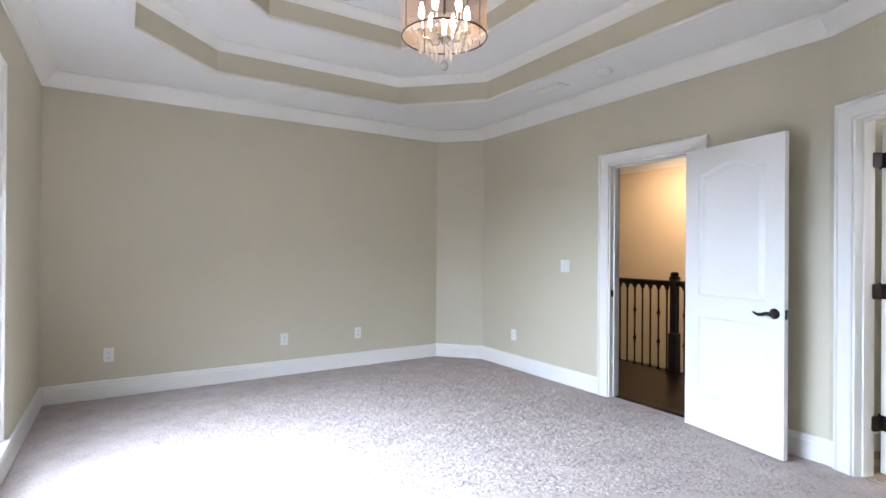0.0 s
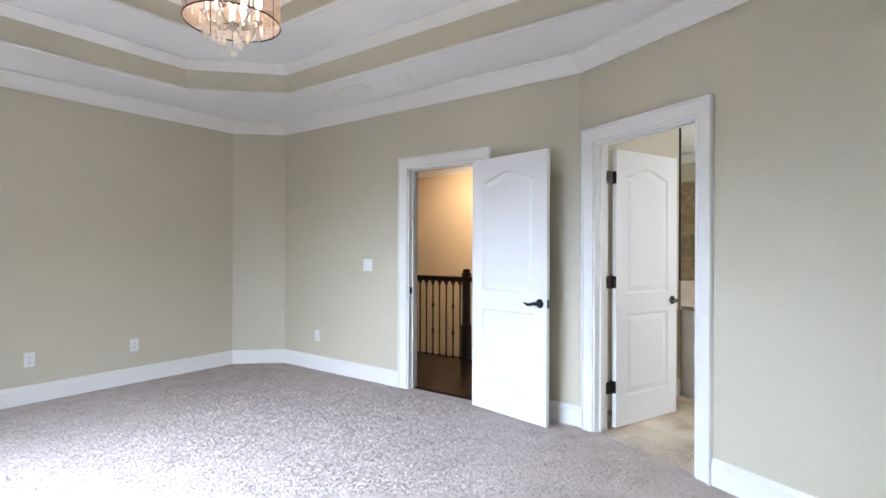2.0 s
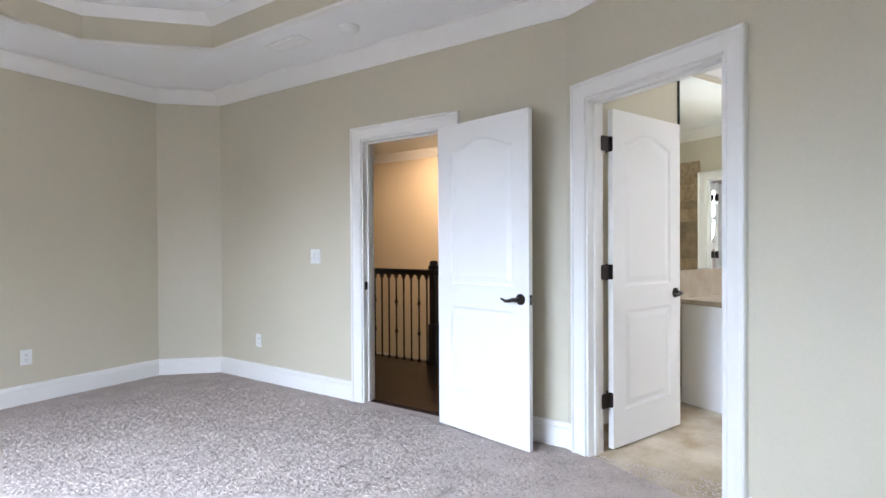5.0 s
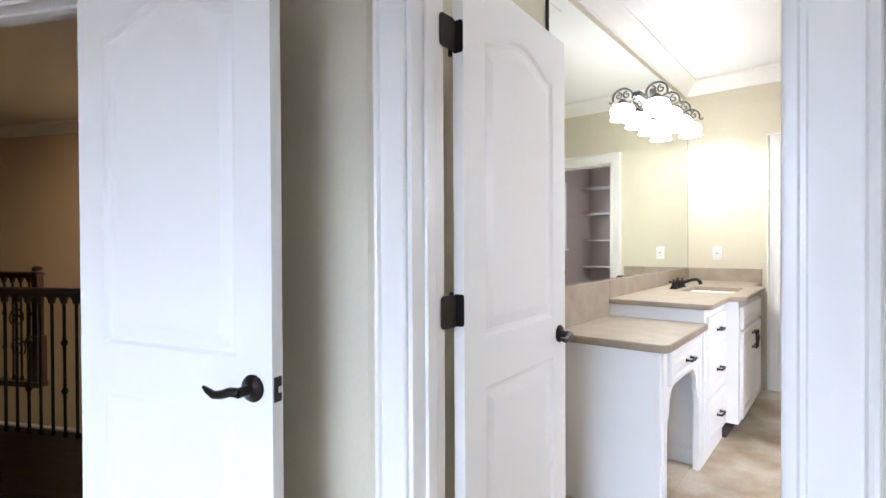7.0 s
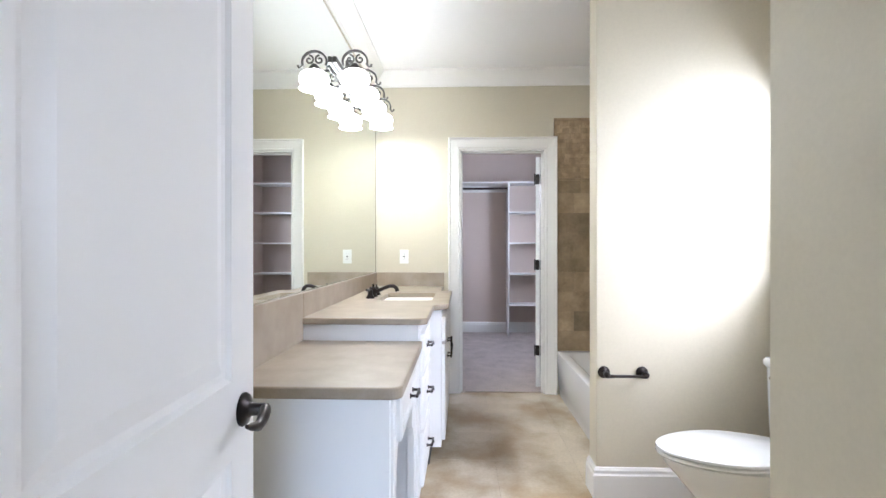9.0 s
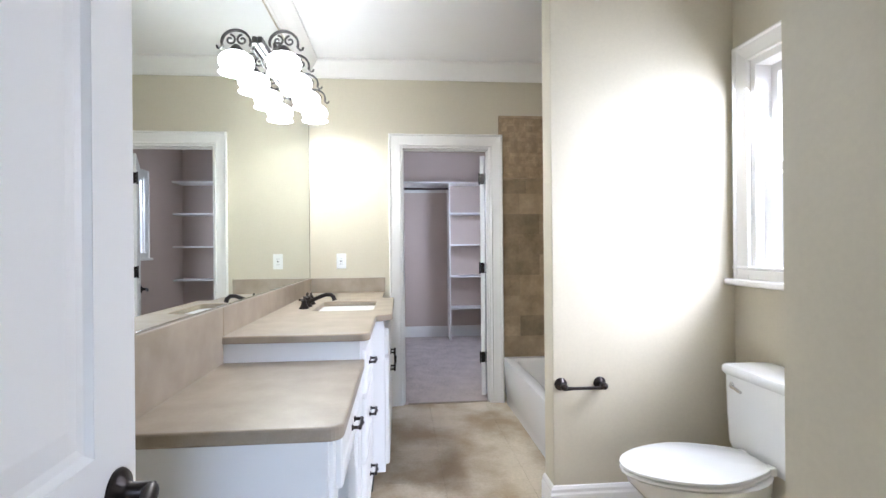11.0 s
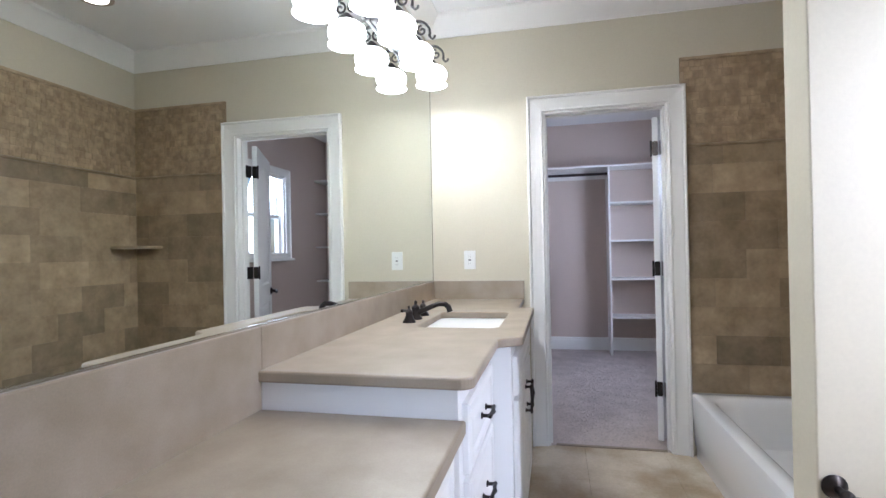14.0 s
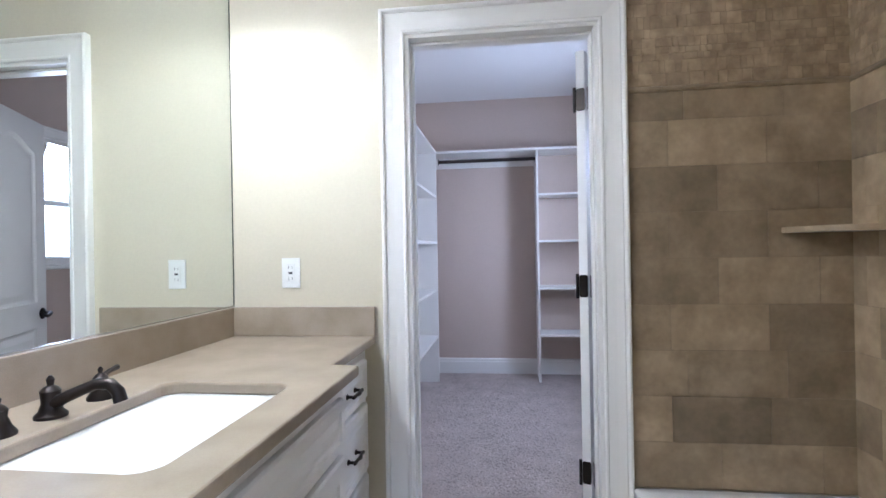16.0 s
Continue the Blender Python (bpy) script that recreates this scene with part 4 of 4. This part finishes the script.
rings = [outer(0.02, 0.0), outer(0.02, 0.05), outer(0.012, 0.08), outer(0.0, TZ - 0.03), outer(0.003, TZ - 0.008), outer(0.012, TZ), inner(0.085, TZ, 0.12), inner(0.10, TZ - 0.008, 0.13), inner(0.12, TZ - 0.05, 0.14), inner(0.17, 0.12, 0.16), inner(0.24, 0.075, 0.14)]
part("shell", loft(bmesh.new(), rings, True, True), ACRYLIC, tub, "", True)
part("drain", lathe(bmesh.new(), [(0.03, 0.076), (0.032, 0.080), (0.02, 0.081)], Matrix.Translation((6.47, 1.935, 0))), CHROME, tub, "chrome drain", True)

# paper holder on the partition
holder = thing("paper_holder", "dark bronze empty toilet paper bar on the partition", "paper holder")
for y in (2.412, 2.226):
    m = Matrix.Translation((5.95, y, 0.622)) @ Matrix.Rotation(radians(-90), 4, "Y")
    bm = lathe(bmesh.new(), [(0.028, 0), (0.030, 0.005), (0.022, 0.014), (0.010, 0.022), (0.010, 0.048), (0.015, 0.055), (0.016, 0.066), (0.010, 0.076), (0.003, 0.080)], m)
    part("post", bm, BRONZE, holder, "", True)
part("roller", tube(bmesh.new(), [(5.887, 2.41, 0.616), (5.887, 2.37, 0.616), (5.887, 2.26, 0.616), (5.887, 2.226, 0.616)], 0.008, 10, [1.3, 0.9, 0.9, 1.3]), BRONZE, holder, "", True)

# toilet
toilet = thing("toilet", "white two-piece toilet with closed lid under the window", "toilet", at=pose(5.525, BS, 0))
def egg(w, y0, y1, z, n=28):
    """An elongated outline, blunt at y0 and round at y1."""
    pts = []
    for i in range(n):
        a = 2 * math.pi * i / n
        s, c = math.sin(a), math.cos(a)
        y = (y0 + y1) / 2 + (y1 - y0) / 2 * s
        pts.append((w * c * (1.0 if s < 0 else (1 - 0.12 * s)), y, z))
    return pts
def lid_outline(w, y0, y1, z, n=28):
    """As egg(), but tapering to a squared end at the hinges."""
    pts = []
    for x, y, _ in egg(1.0, y0, y1, z, n):
        k = max(0.0, ((y0 + y1) / 2 - y) / ((y1 - y0) / 2))
        pts.append((w * math.copysign(abs(x) ** (1 - 0.72 * k), x) * (1 - 0.34 * k * k), y, z))
    return pts
rings = [egg(0.11, 0.18, 0.62, 0.0), egg(0.112, 0.18, 0.62, 0.03), egg(0.095, 0.19, 0.58, 0.12), egg(0.10, 0.19, 0.60, 0.20), egg(0.15, 0.18, 0.68, 0.30), egg(0.18, 0.18, 0.735, 0.36), egg(0.186, 0.18, 0.745, 0.385), egg(0.17, 0.19, 0.73, 0.39)]
part("bowl", loft(bmesh.new(), rings, True, True), PORCELAIN, toilet, "", True)
part("seat", loft(bmesh.new(), [lid_outline(0.180, 0.22, 0.755, 0.391), lid_outline(0.192, 0.215, 0.762, 0.397), lid_outline(0.192, 0.215, 0.762, 0.405), lid_outline(0.186, 0.22, 0.755, 0.409)], True, True), PORCELAIN, toilet, "", True)
part("lid", loft(bmesh.new(), [lid_outline(0.184, 0.22, 0.757, 0.410), lid_outline(0.193, 0.215, 0.763, 0.415), lid_outline(0.192, 0.216, 0.762, 0.424), lid_outline(0.175, 0.23, 0.74, 0.431), lid_outline(0.05, 0.40, 0.55, 0.433)], True, True), PORCELAIN, toilet, "", True)
def tank_ring(i, z, back=0.012, front=0.205):
    return [(x, y, z) for x, y in round_rect(-0.225 + i, 0.225 - i, back, front - i * 0.6, 0.035, 4)]
part("tank", loft(bmesh.new(), [tank_ring(0.025, 0.385), tank_ring(0.010, 0.42), tank_ring(0.004, 0.55), tank_ring(0.0, 0.705)], True, True), PORCELAIN, toilet, "", True)
part("tank_lid", loft(bmesh.new(), [tank_ring(-0.004, 0.706), tank_ring(-0.014, 0.715), tank_ring(-0.014, 0.735), tank_ring(-0.004, 0.746), tank_ring(0.02, 0.75)], True, True), PORCELAIN, toilet, "", True)
for x in (-0.075, 0.075):
    part("seat_hinge", boxed(x - 0.02, x + 0.02, 0.205, 0.235, 0.392, 0.426, 0.006), PORCELAIN, toilet)
bm = lathe(bmesh.new(), [(0.014, 0), (0.014, 0.01), (0.009, 0.014)], Matrix.Translation((0.16, 0.198, 0.665)) @ Matrix.Rotation(radians(-90), 4, "X"))
tube(bm, [(0.16, 0.212, 0.665), (0.13, 0.216, 0.662), (0.09, 0.218, 0.655)], 0.007, 8)
part("flush_lever", bm, CHROME, toilet, "chrome flush lever", True)

# ---- closet fittings ----
shelving = thing("closet_shelving", "white built-in closet shelves with a divider panel", "shelving")
part("divider_panel", boxed(10.52, CX - 0.002, 2.45, 2.47, 0, 2.155), TRIM, shelving)
part("top_shelf", boxed(10.51, CX - 0.002, CS + 0.002, CN - 0.002, 2.157, 2.178), TRIM, shelving)
part("cleat", boxed(CX - 0.022, CX - 0.002, 2.472, CN - 0.002, 2.06, 2.155), TRIM, shelving)
for z in (0.43, 0.87, 1.31, 1.745):
    part("shelf", boxed(10.53, CX - 0.002, CS + 0.002, 2.448, z - 0.01, z + 0.01), TRIM, shelving)
rod = thing("closet_rod", "dark metal hanging rod under the top shelf", "closet rod")
part("bar", tube(bmesh.new(), [(10.57, 2.472, 2.085), (10.57, 3.39, 2.085)], 0.016, 12), ROD, rod, "", True)
for y in (2.474, 3.386):
    part("flange", lathe(bmesh.new(), [(0.03, -0.002), (0.03, 0.002), (0.02, 0.004)], Matrix.Translation((10.57, y, 2.085)) @ Matrix.Rotation(radians(90), 4, "X"), 14), ROD, rod)
tower = thing("shelf_tower", "white open shelf tower along the closet side wall", "shelving")
for x in (9.42, 10.48):
    part("side_panel", boxed(x, x + 0.02, 3.40, CN - 0.002, 0, 2.155), TRIM, tower)
for z in (0.43, 0.87, 1.31, 1.745):
    part("shelf", boxed(9.441, 10.479, 3.405, CN - 0.002, z - 0.01, z + 0.01), TRIM, tower)
part("top_shelf", boxed(7.9, 10.508, 3.40, CN - 0.002, 2.157, 2.178), TRIM, tower)
part("cleat", boxed(7.9, 9.418, CN - 0.022, CN - 0.003, 2.06, 2.155), TRIM, tower)

# ---- bedroom fittings ----
chandelier = thing("chandelier", "drum chandelier with sheer brown shade and crystals, lit", "ceiling light", at=Matrix.Translation(bed(2.665, 2.777, 0.04)))
CT = H + R1 + R2 - 0.04
part("canopy", lathe(bmesh.new(), [(0.065, CT), (0.065, CT - 0.012), (0.03, CT - 0.028), (0.008, CT - 0.035)], n=24), BRONZE, chandelier, "", True)
part("stem", tube(bmesh.new(), [(0, 0, CT - 0.03), (0, 0, 2.50)], 0.007, 8), BRONZE, chandelier)
zb, zt, rr = 2.415, 2.75, 0.232
sh = part("shade", loft(bmesh.new(), [[(rr * math.cos(2 * math.pi * i / 48), rr * math.sin(2 * math.pi * i / 48), z) for i in range(48)] for z in (zb, zt)]), SHEER, chandelier, "sheer brown organza drum shade", True)
for z in (zb, zt):
    part("shade_ring", tube(bmesh.new(), [(rr * math.cos(2 * math.pi * i / 40), rr * math.sin(2 * math.pi * i / 40), z) for i in range(41)], 0.004, 6), BRONZE, chandelier)
for k in range(4):
    a = math.pi / 2 * k + 0.4
    part("shade_rib", tube(bmesh.new(), [(rr * math.cos(a), rr * math.sin(a), zb), (rr * math.cos(a), rr * math.sin(a), zt)], 0.0025, 6), BRONZE, chandelier)
    part("spoke", tube(bmesh.new(), [(rr * math.cos(a), rr * math.sin(a), zt), (0, 0, zt)], 0.003, 6), BRONZE, chandelier)
part("hub", lathe(bmesh.new(), [(0.004, 2.37), (0.02, 2.385), (0.03, 2.41), (0.014, 2.43), (0.012, 2.50), (0.02, 2.52), (0.006, 2.54)], n=16), CHROME, chandelier, "", True)
part("finial_rod", tube(bmesh.new(), [(0, 0, 2.294), (0, 0, 2.372)], 0.0025, 6), CHROME, chandelier)
part("finial", lathe(bmesh.new(), [(0.002, 2.232), (0.018, 2.242), (0.025, 2.262), (0.017, 2.284), (0.004, 2.294)], n=10), CRYSTAL, chandelier, "clear faceted crystal ball")
rng = random.Random(5)
for k in range(6):
    a = 2 * math.pi * k / 6
    cx, cy = 0.125 * math.cos(a), 0.125 * math.sin(a)
    arm = [(0, 0, 2.42), (cx * 0.5, cy * 0.5, 2.395), (cx * 0.9, cy * 0.9, 2.41), (cx, cy, 2.44)]
    part("arm", tube(bmesh.new(), arm, 0.005, 6), CHROME, chandelier, "", True)
    cup = part("candle_cup", lathe(bmesh.new(), [(0.006, 2.435), (0.022, 2.445), (0.024, 2.45), (0.010, 2.455), (0.010, 2.51), (0.006, 2.512)], Matrix.Translation((cx, cy, 0)), 12), CHROME, chandelier, "", True)
    part("bulb", lathe(bmesh.new(), [(0.006, 2.512), (0.015, 2.53), (0.016, 2.55), (0.009, 2.58), (0.001, 2.60)], Matrix.Translation((cx, cy, 0)), 12), FLAME, chandelier, "glowing candle bulb", True)
    for r, dz, size in ((0.125, 0.005, 1.35), (0.155, 0.03, 1.1), (0.09, -0.01, 1.25), (0.19, 0.035, 0.95)):
        b = a + rng.uniform(-0.3, 0.3)
        x, y, z = r * math.cos(b), r * math.sin(b), 2.40 + dz + rng.uniform(-0.02, 0.02)
        bm = lathe(bmesh.new(), [(0.001, z - 0.055 * size), (0.011 * size, z - 0.040 * size), (0.009 * size, z - 0.025 * size), (0.002, z)], Matrix.Translation((x, y, 0)), 6)
        lathe(bm, [(0.001, z), (0.006 * size, z + 0.008), (0.001, z + 0.016)], Matrix.Translation((x, y, 0)), 6)
        part("crystal_drop", bm, CRYSTAL, chandelier, "clear crystal teardrop")

p = bed(4.43, 3.16, H)
det = thing("smoke_detector", "round white smoke detector on the ceiling", "smoke detector", at=Matrix.Translation(p))
part("base", lathe(bmesh.new(), [(0.068, -0.012), (0.068, 0.0)], n=28), PLASTIC, det, "", True)
part("cover", lathe(bmesh.new(), [(0.02, -0.042), (0.045, -0.038), (0.060, -0.022), (0.062, -0.0125)], n=28), PLASTIC, det, "", True)
vent2 = thing("ceiling_vent", "white slatted air vent in the bedroom ceiling", "vent", at=BED @ pose(4.385, 3.74, H, 0, 0, 90))
part("vent_frame", plate([(-0.19, -0.07), (0.19, -0.07), (0.19, 0.07), (-0.19, 0.07)], [[(-0.16, -0.045), (0.16, -0.045), (0.16, 0.045), (-0.16, 0.045)]], -0.008, 0.0), TRIM, vent2)
for i in range(6):
    part("slat", box(bmesh.new(), -0.16, 0.16, -0.007, 0.007, -0.002, 0.0, 0, Matrix.Translation((0, -0.0375 + 0.015 * i, -0.005)) @ Matrix.Rotation(radians(35), 4, "X")), TRIM, vent2)
part("backing", boxed(-0.16, 0.16, -0.045, 0.045, -0.0012, -0.0004), NEAR_BLACK, vent2)
p = bed(A1 - 0.02, 2.06, 0.085)
stop = thing("door_stop", "small dark bronze door stop on the baseboard", "door stop", at=on_wall(p.x, p.y, p.z, n_hall.x, n_hall.y))
part("stem", lathe(bmesh.new(), [(0.012, 0), (0.012, 0.004), (0.005, 0.008), (0.005, 0.05), (0.008, 0.052)], n=12), BRONZE, stop, "", True)
part("tip", lathe(bmesh.new(), [(0.009, 0.052), (0.010, 0.062), (0.006, 0.066)], n=12), NEAR_BLACK, stop, "black rubber tip", True)

# ---- outside ----
setting("ground", boxed(-200, 200, -200, 200, -3.4, -3.2), GRASS, "green lawn round the house", "ground")
house = thing("neighbour_house", "pale sided house next door with sash windows", "house")
part("wall", boxed(2, 18, -9, -6, -3.2, 6.4), SIDING, house)
bm = prism(bmesh.new(), [(-9.4, 6.4), (-5.6, 6.4), (-7.5, 8.2)], 1.6, 18.4, Matrix(((0, 0, 1, 0), (1, 0, 0, 0), (0, 1, 0, 0), (0, 0, 0, 1))))
part("roof", bm, ROOF, house)
for x in (11.0, 13.2):
    w = part("window", boxed(x - 0.5, x + 0.5, -5.998, -5.95, 0.6, 2.3), TRIM, house)
    for z0, z1 in ((0.7, 1.4), (1.48, 2.2)):
        part("pane", boxed(x - 0.42, x + 0.42, -5.949, -5.94, z0, z1), DARKGLASS, w)

# ---- pieces: tiles, planks, carpet yarn ----
def pieces(parent, spots, mesh, name, mat):
    for m in spots:
        ob = new(name, mesh)
        ob.parent = parent
        ob.matrix_basis = m


def tile_mesh(name, w, h, d, bevel, mat):
    bm = boxed(-w / 2, w / 2, -h / 2, h / 2, 0, d)
    top = [e for e in bm.edges if all(v.co.z > d - 1e-6 for v in e.verts)]
    bmesh.ops.bevel(bm, geom=top, offset=bevel, segments=1, affect="EDGES")
    me = bpy.data.meshes.new(name)
    bm.to_mesh(me)
    bm.free()
    me.materials.append(mat)
    return me


TW, TH, J = 0.333, 0.166, 0.0012
def tile_wall(name, label, m, width, z0, band, top, seed):
    """A tiled shower wall: running bond below a pencil band, small mosaic stones above. m: x along the wall, y up, z off it."""
    back = setting(name, boxed(0, width, z0, top, 0.0, 0.0112), GROUT, label, "wall tile")
    back.matrix_world = m
    r = random.Random(seed)
    row, z = 0, z0 + 0.002
    while z < band - 0.02:
        h = min(TH, band - z)
        x = -TW * (0.5 if row % 2 else r.choice((0, 0.33)))
        while x < width - 0.01:
            a, b = max(x, 0), min(x + TW, width)
            if b - a > 0.02:
                me = tile_mesh("tile", b - a - J, h - J, 0.010, 0.0006, TRAVERTINE)
                ob = new("tile", me)
                ob.parent = back
                ob.matrix_basis = Matrix.Translation(((a + b) / 2, z + h / 2, 0.0035 + r.uniform(0, 0.0008)))
            x += TW
        z += h
        row += 1
    ob = part("pencil_band", tube(bmesh.new(), [(0.031 if name == "wall_tile_end" else 0.0, band + 0.010, 0.014), (width, band + 0.010, 0.014)], 0.010, 8), TRAVERTINE, back, "rounded travertine pencil band", True)
    part("cap_band", boxed(0.0, width, top - 0.02, top, 0.0112, 0.020, 0.003), TRAVERTINE, back)
    bm, z = bmesh.new(), band + 0.022
    while z < top - 0.022:
        h = r.choice((0.024, 0.034, 0.046))
        h = min(h, top - 0.021 - z)
        x = 0.0
        while x < width - 0.004:
            w = min(r.choice((0.022, 0.034, 0.048)), width - x)
            d = 0.0125 + r.uniform(0, 0.0018)
            jit = [(r.uniform(-0.003, 0.003), r.uniform(-0.003, 0.003)) for _ in range(4)]
            v = [bm.verts.new(p) for p in ((x + 0.001, z + 0.001, 0.011), (x + w - 0.001, z + 0.001, 0.011), (x + w - 0.001, z + h - 0.001, 0.011), (x + 0.001, z + h - 0.001, 0.011))]
            q = [bm.verts.new(p) for p in ((x + 0.002, z + 0.002, d), (x + w - 0.002, z + 0.002, d), (x + w - 0.002, z + h - 0.002, d), (x + 0.002, z + h - 0.002, d))]
            for k, (du, dv) in enumerate(jit):
                q[k].co.x += du
                q[k].co.y += dv
                q[k].co.z += du * 0.3
            if h > 0.008 and w > 0.008:
                bm.faces.new(q)
                for i in range(4):
                    bm.faces.new((v[i], v[(i + 1) % 4], q[(i + 1) % 4], q[i]))
            x += w
        z += h
    tagged(part("mosaic_stones", bm, MOSAIC, back, "small mixed travertine mosaic stones"), kind="stuff")
    return back


TZ0, BAND, TTOP = 0.370, 1.805, 2.336
tile_wall("wall_tile_end", "travertine tile on the tub's end wall", Matrix(((0, 0, -1, BE - 0.001), (-1, 0, 0, 2.338), (0, 1, 0, 0), (0, 0, 0, 1))), 2.338 - BS, TZ0, BAND, TTOP, 3)
tile_wall("wall_tile_back", "travertine tile on the tub's long wall", Matrix(((1, 0, 0, 6.087), (0, 0, 1, BS + 0.001), (0, 1, 0, 0), (0, 0, 0, 1))), BE - 6.087 - 0.002, TZ0, BAND, TTOP, 4)
tile_wall("wall_tile_side", "travertine tile on the partition beside the tub", Matrix(((0, 0, 1, 6.086), (1, 0, 0, BS), (0, 1, 0, 0), (0, 0, 0, 1))), 2.335 - BS, TZ0, BAND, TTOP, 5)
shelf = thing("corner_shelf", "quarter-round travertine soap shelf in the tub corner", "shelf")
part("slab", prism(bmesh.new(), [(7.706, 1.565)] + [(7.706 - 0.23 * math.cos(radians(a)), 1.565 + 0.23 * math.sin(radians(a))) for a in range(0, 91, 10)], 1.285, 1.305), TRAVERTINE, shelf)

# bathroom floor tiles
FT = 0.457
me = tile_mesh("floor_tile", FT - 0.001, FT - 0.001, 0.010, 0.0008, FLOOR_TILE)
row, y = 0, BS
while y < BN:
    x = 3.62
    while x < BE:
        if not (x + FT / 2 < 4.56 and y + FT < 2.45):
            w, h = min(x + FT, BE + 0.02) - x, min(y + FT, BN) - y
            mesh = me if w > FT - 1e-6 and h > FT - 1e-6 else tile_mesh("floor_tile", w - 0.001, h - 0.001, 0.010, 0.0008, FLOOR_TILE)
            ob = new("floor_tile", mesh)
            ob.parent = floor_bath
            ob.matrix_basis = Matrix.Translation((x + w / 2, y + h / 2, -0.0102))
        x += FT
    y += FT

# hall planks
planks = bpy.data.objects["floor_hall"]
r = random.Random(9)
meshes = [tile_mesh("plank", 0.081, n, 0.011, 0.001, WOOD) for n in (0.9, 1.2, 1.5)]
for i in range(16):
    y = (4.0 - 0.4353 * (4.95 + 0.0825 * i)) / 0.9003 + 0.085
    while y < 8.9:
        k = r.randrange(3)
        n = (0.9, 1.2, 1.5)[k]
        if y + n < 8.9:
            ob = new("plank", meshes[k])
            ob.parent = planks
            ob.matrix_basis = Matrix.Translation((4.99 + 0.0825 * i, y + n / 2, -0.0122))
        y += n + 0.0015


# carpet yarn: short twisted tufts over the pile
def yarn(name, label, inside, bounds, count, seed, size=0.011):
    rs = np.random.RandomState(seed)
    x = rs.uniform(bounds[0], bounds[1], count * 2)
    y = rs.uniform(bounds[2], bounds[3], count * 2)
    keep = inside(x, y)
    x, y = x[keep][:count], y[keep][:count]
    n = len(x)
    s = size * rs.uniform(0.6, 1.4, n)
    a = rs.uniform(0, 2 * np.pi, n)
    lean = rs.uniform(0.2, 1.0, n)
    ca, sa = np.cos(a), np.sin(a)
    base = np.stack([x, y, np.full(n, -0.004)], 1)
    along, across = np.stack([ca, sa, 0 * ca], 1), np.stack([-sa, ca, 0 * ca], 1)
    up = np.array((0, 0, 1.0))
    h = (s * rs.uniform(0.25, 0.5, n))[:, None]
    s, lean = s[:, None], lean[:, None]
    v = np.empty((n, 5, 3))
    v[:, 0] = base - across * s * 0.45 - along * s * 0.4
    v[:, 1] = base + across * s * 0.45 - along * s * 0.4
    v[:, 2] = base + along * s * 0.6
    tip = base + along * s * lean + up * h
    v[:, 3] = tip - across * s * 0.25
    v[:, 4] = tip + across * s * 0.25 + along * s * 0.2
    o = (np.arange(n) * 5)[:, None]
    f = np.concatenate([o + np.array(t) for t in ((0, 1, 4), (0, 4, 3), (1, 2, 4), (2, 3, 4), (2, 0, 3))], 0)
    me = bpy.data.meshes.new(name)
    me.vertices.add(n * 5)
    me.vertices.foreach_set("co", v.reshape(-1))
    me.loops.add(len(f) * 3)
    me.loops.foreach_set("vertex_index", f.reshape(-1).astype(np.int32))
    me.polygons.add(len(f))
    me.polygons.foreach_set("loop_start", (np.arange(len(f)) * 3).astype(np.int32))
    me.update(calc_edges=True)
    me.validate()
    me.materials.append(TUFT)
    ob = new(name, me)
    return tagged(ob, label, "carpet", kind="stuff")


ob = yarn("carpet_yarn", "twisted taupe carpet yarn of the bedroom floor", lambda a, b: (a < A1 - 0.02) & (b < B1 - 0.02) & (a + b < 10.06), (A0 + 0.02, A1 - 0.02, 0.3, B1 - 0.02), 170000, 11, 0.014)
ob.matrix_world = BED
yarn("carpet_yarn", "twisted taupe carpet yarn of the closet floor", lambda x, y: x > 0, (BE + 0.05, CX - 0.03, CS + 0.03, CN - 0.03), 50000, 12, 0.014)
